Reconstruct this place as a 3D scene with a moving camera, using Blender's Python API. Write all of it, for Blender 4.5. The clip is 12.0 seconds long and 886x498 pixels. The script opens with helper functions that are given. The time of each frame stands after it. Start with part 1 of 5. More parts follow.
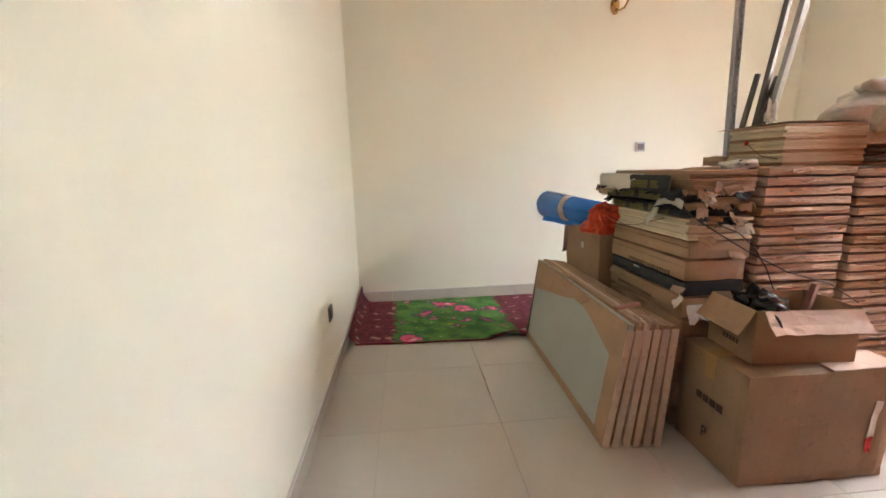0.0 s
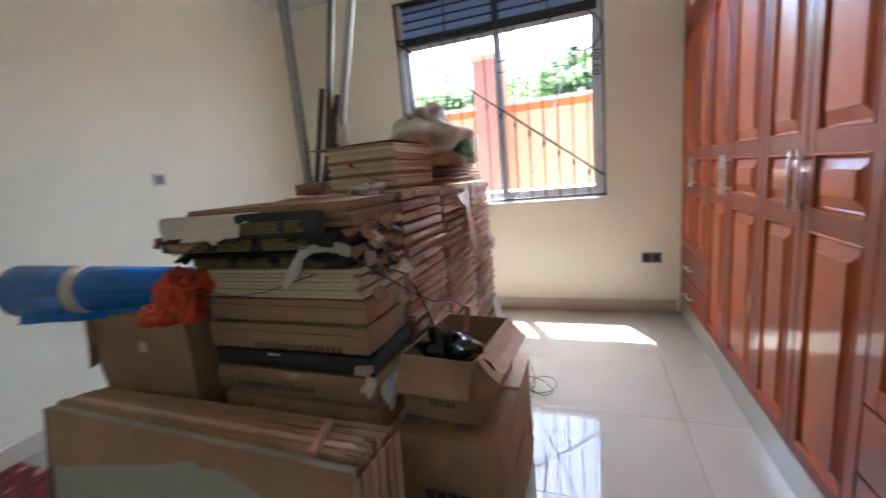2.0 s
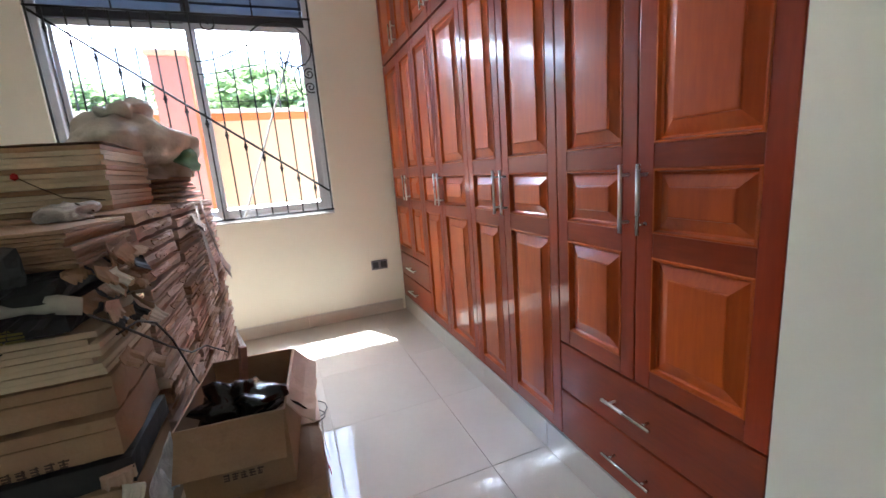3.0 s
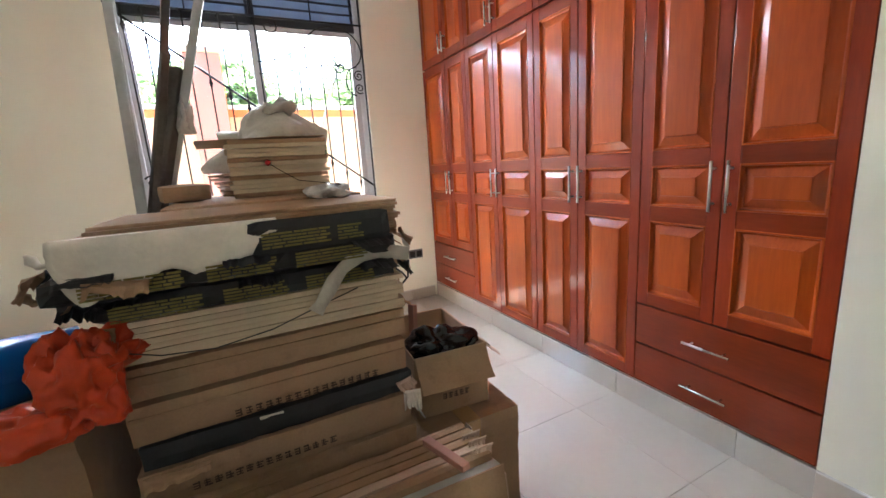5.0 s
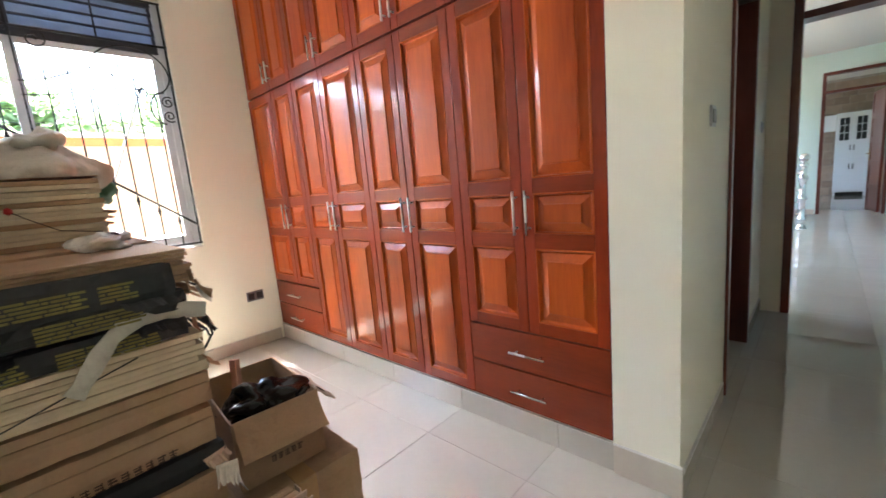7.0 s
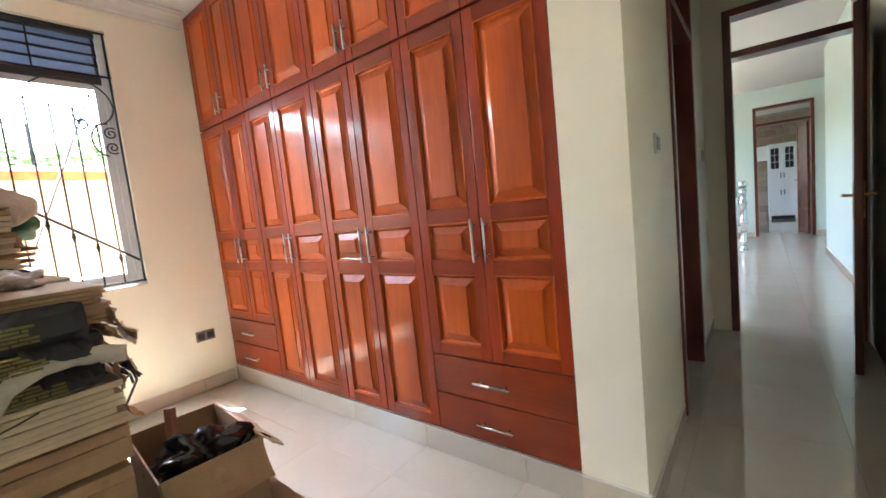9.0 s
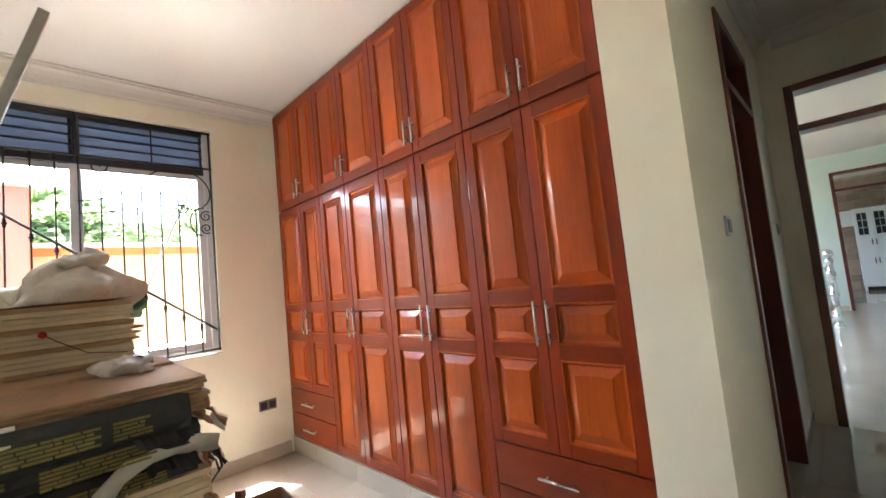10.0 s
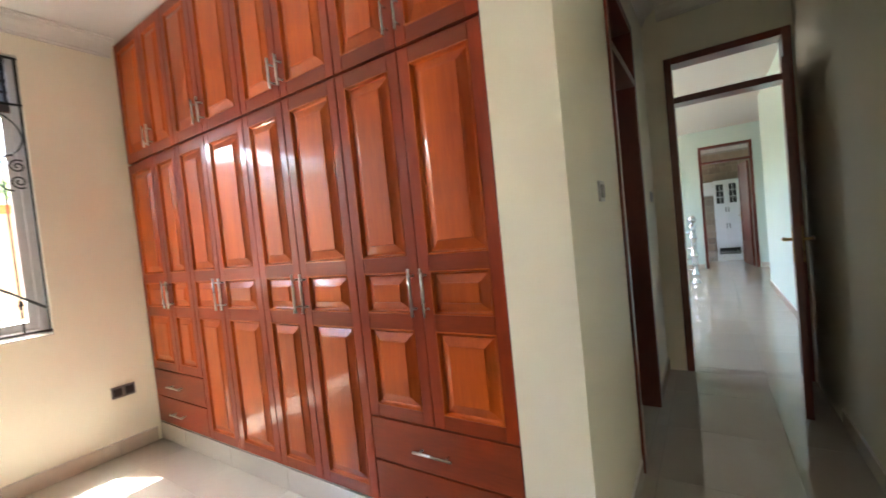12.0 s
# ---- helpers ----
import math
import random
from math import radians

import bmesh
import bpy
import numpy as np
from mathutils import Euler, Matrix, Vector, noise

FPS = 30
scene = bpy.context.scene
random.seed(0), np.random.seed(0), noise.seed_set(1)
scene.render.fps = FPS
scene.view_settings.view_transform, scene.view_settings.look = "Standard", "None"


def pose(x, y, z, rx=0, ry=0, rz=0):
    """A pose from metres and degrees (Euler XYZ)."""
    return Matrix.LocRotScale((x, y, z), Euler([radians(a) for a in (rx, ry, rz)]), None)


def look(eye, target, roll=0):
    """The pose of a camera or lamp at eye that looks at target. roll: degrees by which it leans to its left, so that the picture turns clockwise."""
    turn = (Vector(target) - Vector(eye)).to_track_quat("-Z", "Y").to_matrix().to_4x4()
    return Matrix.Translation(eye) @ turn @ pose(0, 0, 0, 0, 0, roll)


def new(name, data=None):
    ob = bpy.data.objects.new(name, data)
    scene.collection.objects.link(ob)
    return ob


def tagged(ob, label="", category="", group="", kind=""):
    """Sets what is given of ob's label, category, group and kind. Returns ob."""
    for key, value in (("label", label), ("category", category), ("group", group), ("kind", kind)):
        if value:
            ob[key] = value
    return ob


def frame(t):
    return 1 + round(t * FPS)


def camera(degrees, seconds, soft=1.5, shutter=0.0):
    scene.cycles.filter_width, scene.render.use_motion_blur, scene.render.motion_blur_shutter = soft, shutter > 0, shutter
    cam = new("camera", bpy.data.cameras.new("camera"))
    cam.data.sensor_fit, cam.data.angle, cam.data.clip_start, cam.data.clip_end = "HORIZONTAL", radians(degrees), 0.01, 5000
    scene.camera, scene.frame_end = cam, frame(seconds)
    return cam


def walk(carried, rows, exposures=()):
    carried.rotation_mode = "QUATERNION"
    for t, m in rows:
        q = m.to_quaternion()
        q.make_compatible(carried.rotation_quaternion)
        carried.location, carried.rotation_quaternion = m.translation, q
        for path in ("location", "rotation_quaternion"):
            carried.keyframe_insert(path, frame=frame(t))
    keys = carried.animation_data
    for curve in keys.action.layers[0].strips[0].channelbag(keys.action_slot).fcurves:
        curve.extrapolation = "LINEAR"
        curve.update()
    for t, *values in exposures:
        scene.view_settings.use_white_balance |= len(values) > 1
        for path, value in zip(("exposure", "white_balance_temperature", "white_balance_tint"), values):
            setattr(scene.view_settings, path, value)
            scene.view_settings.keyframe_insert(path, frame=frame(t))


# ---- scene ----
cam = camera(94.9, 12.0, shutter=0.25)
PATH = [
    (0, (0.47, 0.19, 1.252), (0.645, 2.142, 0.862), -1.4),
    (0.5, (0.415, 0.47, 1.259), (0.893, 2.38, 0.908), -0.4),
    (1, (0.407, 0.751, 1.295), (1.393, 2.46, 0.965), -0.7),
    (1.5, (0.52, 1.037, 1.275), (1.874, 2.471, 0.94), -4.1),
    (2, (0.67, 1.19, 1.257), (2.518, 1.868, 0.907), -5.1),
    (2.5, (0.744, 1.347, 1.261), (2.686, 1.103, 0.85), -4.6),
    (2.7, (0.738, 1.376, 1.263), (2.631, 0.876, 0.856), -3.8),
    (4.3, (0.658, 2.1, 1.321), (2.385, 1.161, 0.949), -5.6),
    (4.5, (0.672, 2.155, 1.307), (2.412, 1.248, 0.919), -5.2),
    (5, (0.679, 2.216, 1.29), (2.431, 1.34, 0.887), -3.7),
    (5.5, (0.668, 2.212, 1.294), (2.381, 1.255, 0.91), -3.0),
    (6, (0.651, 2.165, 1.301), (2.273, 1.048, 0.951), -3.5),
    (6.5, (0.634, 2.138, 1.312), (2.132, 0.854, 0.981), -4.4),
    (7, (0.613, 2.112, 1.312), (1.969, 0.679, 0.986), -5.1),
    (7.2, (0.607, 2.092, 1.309), (1.902, 0.604, 0.982), -5.2),
    (8.8, (0.608, 2.056, 1.293), (1.811, 0.475, 1.058), -5.9),
    (9, (0.612, 2.06, 1.295), (1.846, 0.498, 1.101), -6.0),
    (9.5, (0.611, 2.087, 1.342), (1.945, 0.597, 1.317), -6.1),
    (10, (0.619, 2.114, 1.375), (2.019, 0.694, 1.525), -5.7),
    (10.5, (0.625, 2.111, 1.423), (2.053, 0.742, 1.72), -4.9),
    (11, (0.636, 2.097, 1.414), (2.044, 0.694, 1.637), -4.1),
    (11.5, (0.645, 2.056, 1.384), (1.965, 0.555, 1.452), -4.6),
    (12, (0.594, 1.852, 1.368), (1.693, 0.182, 1.297), -5.8),
]
EXPOSURES = [(0.0, 4.72, 6450, 13), (0.5, 4.5, 6400, 13), (1.0, 4.1, 6200, 13), (1.5, 3.85, 5900, 12), (2.0, 3.7, 5550, 10), (2.5, 3.72, 5500, 10), (4.5, 4.2, 5700, 10), (7.0, 4.48, 5900, 10), (9.0, 4.5, 6150, 10), (10.5, 4.22, 6350, 10), (12.0, 4.36, 6450, 10)]
walk(cam, [(t, look(eye, target, roll)) for t, eye, target, roll in PATH], EXPOSURES)

# ---- world and sun ----
SUN = Vector((1.0, 0.5, 2.75)).normalized()
world = bpy.data.worlds.new("sky")
world.use_nodes = True
scene.world = world
wn = world.node_tree.nodes
sky = wn.new("ShaderNodeTexSky")
sky.sky_type, sky.sun_disc = "NISHITA", False
sky.sun_elevation, sky.sun_rotation = math.asin(SUN.z), math.atan2(SUN.x, SUN.y)
sky.air_density, sky.dust_density = 1.0, 2.5
world.node_tree.links.new(sky.outputs[0], wn["Background"].inputs[0])
wn["Background"].inputs[1].default_value = 0.11
sun = new("sun", bpy.data.lights.new("sun", "SUN"))
sun.data.energy, sun.data.angle, sun.data.color = 3.7, radians(0.6), (1.0, 0.95, 0.87)
sun.matrix_world = look((30 * SUN.x, 30 * SUN.y, 30 * SUN.z), (0, 0, 0))

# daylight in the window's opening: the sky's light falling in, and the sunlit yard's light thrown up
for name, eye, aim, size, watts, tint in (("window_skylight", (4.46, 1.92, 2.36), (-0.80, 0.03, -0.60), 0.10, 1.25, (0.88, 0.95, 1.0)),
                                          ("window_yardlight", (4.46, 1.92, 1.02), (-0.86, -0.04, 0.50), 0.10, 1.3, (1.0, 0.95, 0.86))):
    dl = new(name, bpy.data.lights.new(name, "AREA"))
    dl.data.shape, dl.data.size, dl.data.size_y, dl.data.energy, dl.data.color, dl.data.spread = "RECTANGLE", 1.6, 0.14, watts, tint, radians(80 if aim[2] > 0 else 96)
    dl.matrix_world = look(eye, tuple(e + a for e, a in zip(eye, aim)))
# lamps added at the unseen openings of the hall and the kitchen, for daylight
for name, eye, w, h, watts in (("hall_daylight", (3.30, -5.6, 1.65), 4.6, 2.2, 0.20), ("kitchen_fill", (2.50, -11.6, 1.75), 2.0, 1.4, 0.45)):
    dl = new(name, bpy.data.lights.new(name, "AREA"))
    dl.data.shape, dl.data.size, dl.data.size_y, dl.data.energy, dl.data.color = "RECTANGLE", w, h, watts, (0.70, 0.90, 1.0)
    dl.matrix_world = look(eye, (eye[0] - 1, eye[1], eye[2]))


# ---- materials ----
def mat(name, color, rough=0.6, metal=0.0, var=0.12, scale=3.0, stretch=(1, 1, 1), grain=60.0, bump=0.15, coat=0.0,
        rand=0.0, second=None, spots=0.0, island=False, depth=0.002, spec=0.5):
    """A surface with two scales of colour variation, worn roughness and fine relief."""
    m = bpy.data.materials.new(name)
    m.use_nodes = True
    t = m.node_tree
    n, l = t.nodes, t.links
    b = n["Principled BSDF"]
    tc = n.new("ShaderNodeTexCoord")
    mp = n.new("ShaderNodeMapping")
    mp.inputs["Scale"].default_value = stretch
    l.new(tc.outputs["Object"], mp.inputs[0])
    big, small = n.new("ShaderNodeTexNoise"), n.new("ShaderNodeTexNoise")
    big.inputs["Scale"].default_value, big.inputs["Detail"].default_value = scale, 5
    small.inputs["Scale"].default_value, small.inputs["Detail"].default_value = grain, 4
    l.new(mp.outputs[0], big.inputs[0])
    l.new(mp.outputs[0], small.inputs[0])
    ramp = n.new("ShaderNodeMix")
    ramp.data_type = "RGBA"
    dark = tuple(c * (1 - 2 * var) for c in color)
    ramp.inputs[6].default_value = (*(second or dark), 1)
    ramp.inputs[7].default_value = (*color, 1)
    add = n.new("ShaderNodeMath")
    add.operation = "MULTIPLY_ADD"
    add.inputs[1].default_value = 0.35
    l.new(small.outputs[0], add.inputs[0])
    l.new(big.outputs[0], add.inputs[2])
    rng = n.new("ShaderNodeMapRange")
    rng.inputs[1].default_value, rng.inputs[2].default_value = 0.42, 0.95
    l.new(add.outputs[0], rng.inputs[0])
    l.new(rng.outputs[0], ramp.inputs[0])
    out = ramp.outputs[2]
    if spots:
        st = n.new("ShaderNodeTexNoise")
        st.inputs["Scale"].default_value, st.inputs["Detail"].default_value = scale * 4.3, 8
        l.new(tc.outputs["Object"], st.inputs[0])
        sr = n.new("ShaderNodeMapRange")
        sr.inputs[1].default_value, sr.inputs[2].default_value, sr.inputs[4].default_value = 0.58, 0.72, spots
        l.new(st.outputs[0], sr.inputs[0])
        sm = n.new("ShaderNodeMix")
        sm.data_type = "RGBA"
        l.new(sr.outputs[0], sm.inputs[0])
        l.new(out, sm.inputs[6])
        sm.inputs[7].default_value = (*(c * 0.45 for c in color), 1)
        out = sm.outputs[2]
    if rand:
        hsv = n.new("ShaderNodeHueSaturation")
        rr = n.new("ShaderNodeMapRange")
        rr.inputs[3].default_value, rr.inputs[4].default_value = 1 - rand, 1 + rand
        if island:
            l.new(n.new("ShaderNodeNewGeometry").outputs["Random Per Island"], rr.inputs[0])
        else:
            l.new(n.new("ShaderNodeObjectInfo").outputs["Random"], rr.inputs[0])
        l.new(rr.outputs[0], hsv.inputs["Value"])
        l.new(out, hsv.inputs["Color"])
        out = hsv.outputs[0]
    l.new(out, b.inputs["Base Color"])
    rm = n.new("ShaderNodeMapRange")
    rm.inputs[3].default_value, rm.inputs[4].default_value = rough * 0.8, min(1, rough * 1.2)
    l.new(big.outputs[0], rm.inputs[0])
    l.new(rm.outputs[0], b.inputs["Roughness"])
    b.inputs["Metallic"].default_value = metal
    b.inputs["Coat Weight"].default_value = coat
    b.inputs["Coat Roughness"].default_value = 0.11
    b.inputs["Specular IOR Level"].default_value = spec
    if bump:
        bp = n.new("ShaderNodeBump")
        bp.inputs["Strength"].default_value, bp.inputs["Distance"].default_value = bump, depth
        l.new(small.outputs[0], bp.inputs["Height"])
        l.new(bp.outputs[0], b.inputs["Normal"])
    return m


def clear(name, color=(1, 1, 1), rough=0.0, alpha=None):
    m = bpy.data.materials.new(name)
    m.use_nodes = True
    b = m.node_tree.nodes["Principled BSDF"]
    b.inputs["Base Color"].default_value = (*color, 1)
    b.inputs["Roughness"].default_value = rough
    if alpha is None:
        b.inputs["Transmission Weight"].default_value, b.inputs["IOR"].default_value = 1.0, 1.02
    else:
        b.inputs["Alpha"].default_value = alpha
    return m


PAINT = mat("cream_wall_paint", (0.82, 0.787, 0.645), 0.55, var=0.025, scale=1.2, grain=120, bump=0.10)
HALLPAINT = mat("pale_hall_paint", (0.62, 0.76, 0.70), 0.55, var=0.03, scale=1.2, grain=120, bump=0.10)
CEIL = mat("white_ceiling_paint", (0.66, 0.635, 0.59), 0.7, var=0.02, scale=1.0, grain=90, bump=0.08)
TILE = mat("polished_floor_tile", (0.50, 0.462, 0.400), 0.03, var=0.04, scale=2.5, grain=30, bump=0.0, rand=0.02, spec=0.8)
SKIRT = mat("skirting_tile", (0.60, 0.54, 0.45), 0.18, var=0.05, scale=4, grain=40, bump=0.0, rand=0.03)
GROUT = mat("grey_grout", (0.46, 0.42, 0.36), 0.9, var=0.15, scale=8)
PANEL = mat("varnished_panel_wood", (0.52, 0.098, 0.006), 0.45, var=0.20, scale=3.0, stretch=(2.2, 2.2, 0.22), grain=45, bump=0.06, coat=0.5, spec=0.22, rand=0.10,
            second=(0.28, 0.038, 0.004))
STILE = mat("varnished_frame_wood", (0.30, 0.036, 0.005), 0.45, var=0.25, scale=3.0, stretch=(2.2, 2.2, 0.22), grain=45, bump=0.06, coat=0.5, spec=0.22, rand=0.12,
            second=(0.16, 0.015, 0.003))
RAIL = mat("varnished_rail_wood", (0.28, 0.036, 0.005), 0.45, var=0.22, scale=3.0, stretch=(0.3, 2.2, 2.2), grain=45, bump=0.06, coat=0.5, spec=0.22, rand=0.12)
DRAWER = mat("varnished_drawer_wood", (0.26, 0.034, 0.005), 0.45, var=0.22, scale=3.0, stretch=(0.3, 2.2, 2.2), grain=45, bump=0.06, coat=0.5, spec=0.22, rand=0.10)
MAHOG = mat("dark_mahogany", (0.17, 0.028, 0.012), 0.32, var=0.25, scale=3.0, stretch=(2.2, 2.2, 0.25), grain=45, bump=0.06, coat=0.4)
STEEL = mat("brushed_steel", (0.62, 0.60, 0.57), 0.28, 1.0, var=0.06, grain=200, bump=0.05)
CHROME = mat("polished_steel", (0.75, 0.76, 0.78), 0.08, 1.0, var=0.03, bump=0)
BRASS = mat("aged_brass", (0.55, 0.34, 0.12), 0.28, 1.0, var=0.18, scale=20, bump=0.1)
IRON = mat("black_wrought_iron", (0.018, 0.017, 0.018), 0.5, 0.3, var=0.2, scale=20, bump=0.4)
ALU = mat("grey_aluminium", (0.60, 0.61, 0.64), 0.4, 0.35, var=0.06, scale=6, bump=0.05)
DARKALU = mat("dark_window_frame", (0.045, 0.045, 0.055), 0.4, 0.4, var=0.12, scale=6, bump=0.05)
LOUVRE = mat("smoked_louvre_glass", (0.20, 0.245, 0.31), 0.14, var=0.2, scale=6, bump=0)
SOCKET = mat("grey_socket_plastic", (0.16, 0.155, 0.15), 0.35, var=0.06, scale=20, bump=0)
SWITCH = mat("silver_switch_plastic", (0.50, 0.50, 0.50), 0.3, 0.4, var=0.05, scale=20, bump=0)
BLACKP = mat("black_plastic_and_gaps", (0.015, 0.015, 0.017), 0.3, var=0.1, scale=10, bump=0)
CARD = mat("brown_cardboard", (0.40, 0.253, 0.146), 0.85, var=0.14, scale=5, grain=150, bump=0.25, rand=0.13, spots=0.35)
CARDPINK = mat("pinkish_cardboard", (0.60, 0.43, 0.32), 0.85, var=0.14, scale=6, grain=150, bump=0.3, rand=0.15, spots=0.45)
CARDIN = mat("carton_inside", (0.36, 0.225, 0.13), 0.9, var=0.12, scale=6, grain=150, bump=0.2)
BLACKCARD = mat("dark_printed_card", (0.030, 0.030, 0.032), 0.6, var=0.3, scale=9, grain=80, bump=0.3, spots=0.2)
OLIVE = mat("olive_print", (0.24, 0.20, 0.05), 0.7, var=0.25, scale=30, bump=0.1)
FOAM = mat("stained_white_foam", (0.72, 0.66, 0.56), 0.8, var=0.12, scale=8, grain=90, bump=0.3, spots=0.2)
SHEETS = mat("cream_board_edges", (0.62, 0.50, 0.34), 0.8, var=0.10, scale=9, grain=120, bump=0.2, rand=0.10)
GREYBOARD = mat("grey_green_board", (0.40, 0.40, 0.35), 0.75, var=0.06, scale=5, grain=200, bump=0.1)
INK = mat("dark_print", (0.085, 0.050, 0.034), 0.8, var=0.2, scale=40, bump=0)
TAPE = mat("tan_parcel_tape", (0.44, 0.27, 0.13), 0.22, var=0.06, scale=20, bump=0.1)
WRAP = mat("crumpled_clear_film", (0.72, 0.68, 0.63), 0.25, var=0.15, scale=25, grain=60, bump=0.9, depth=0.01)
SACK = mat("dusty_white_sack", (0.58, 0.54, 0.45), 0.7, var=0.14, scale=8, grain=70, bump=0.5, spots=0.2, depth=0.006)
GREENP = mat("green_print", (0.10, 0.24, 0.12), 0.65, var=0.2, scale=16, bump=0.3)
BLUE = mat("blue_plastic_sheet", (0.012, 0.165, 0.58), 0.25, var=0.05, scale=5, grain=30, bump=0.05)
ORANGE = mat("orange_plastic_bag", (0.72, 0.065, 0.008), 0.4, var=0.2, scale=9, grain=25, bump=0.5, depth=0.008)
BINBAG = mat("black_bin_liner", (0.010, 0.010, 0.011), 0.16, var=0.2, scale=14, grain=35, bump=0.4, depth=0.006)
STICKW = mat("planed_red_wood", (0.42, 0.20, 0.14), 0.6, var=0.15, scale=6, stretch=(1, 1, 1), bump=0.2)
GALV = mat("galvanised_channel", (0.50, 0.50, 0.47), 0.45, 0.3, var=0.15, scale=9, bump=0.2)
DARKTUBE = mat("dark_square_tube", (0.17, 0.145, 0.125), 0.5, 0.35, var=0.3, scale=9, bump=0.3, spots=0.3)
REDRUB = mat("red_cotton", (0.5, 0.02, 0.02), 0.8, bump=0)
ORWALL = mat("orange_wall_paint", (0.55, 0.36, 0.24), 0.8, var=0.08, scale=1.5, grain=60, bump=0.3)
ORBAND = mat("deep_orange_paint", (0.62, 0.16, 0.05), 0.8, var=0.08, scale=1.5, grain=60, bump=0.3)
PINKWALL = mat("pink_pillar_paint", (0.43, 0.185, 0.155), 0.8, var=0.10, scale=1.5, grain=60, bump=0.3)
COPING = mat("pale_coping", (0.66, 0.62, 0.56), 0.8, var=0.15, scale=4, bump=0.4)
EARTH = mat("paved_ground", (0.40, 0.33, 0.26), 0.9, var=0.2, scale=0.7, grain=20, bump=0.6, spots=0.2, depth=0.02)
LEAF = mat("foliage", (0.15, 0.24, 0.10), 0.6, var=0.3, scale=3, bump=0, rand=0.35, island=True)

def let_light_through(m, color, share):
    """Mixes a translucent share into a thin material."""
    n, l = m.node_tree.nodes, m.node_tree.links
    tr, mx = n.new("ShaderNodeBsdfTranslucent"), n.new("ShaderNodeMixShader")
    tr.inputs[0].default_value = (*color, 1)
    mx.inputs[0].default_value = share
    l.new(n["Principled BSDF"].outputs[0], mx.inputs[1])
    l.new(tr.outputs[0], mx.inputs[2])
    l.new(mx.outputs[0], n["Material Output"].inputs[0])


let_light_through(LEAF, (0.30, 0.42, 0.18), 0.55)
let_light_through(LOUVRE, (0.30, 0.35, 0.42), 0.45)
BARK = mat("bark", (0.12, 0.085, 0.06), 0.9, var=0.3, scale=6, bump=0.6, depth=0.02)
ROOFT = mat("red_roof_sheet", (0.36, 0.17, 0.12), 0.6, var=0.12, scale=2, bump=0.2)
CABW = mat("white_cabinet_lacquer", (0.78, 0.79, 0.80), 0.3, var=0.03, scale=3, bump=0)
KTILE = mat("brown_kitchen_tile", (0.34, 0.26, 0.19), 0.35, var=0.12, scale=6, bump=0.1, rand=0.22, island=True)
GLASS = clear("window_glass")
LAMPGLASS = clear("clear_lamp_glass", (0.97, 0.95, 0.90), 0.08, 0.35)
CABLE = mat("dark_cable", (0.03, 0.028, 0.025), 0.5, var=0.1, bump=0)


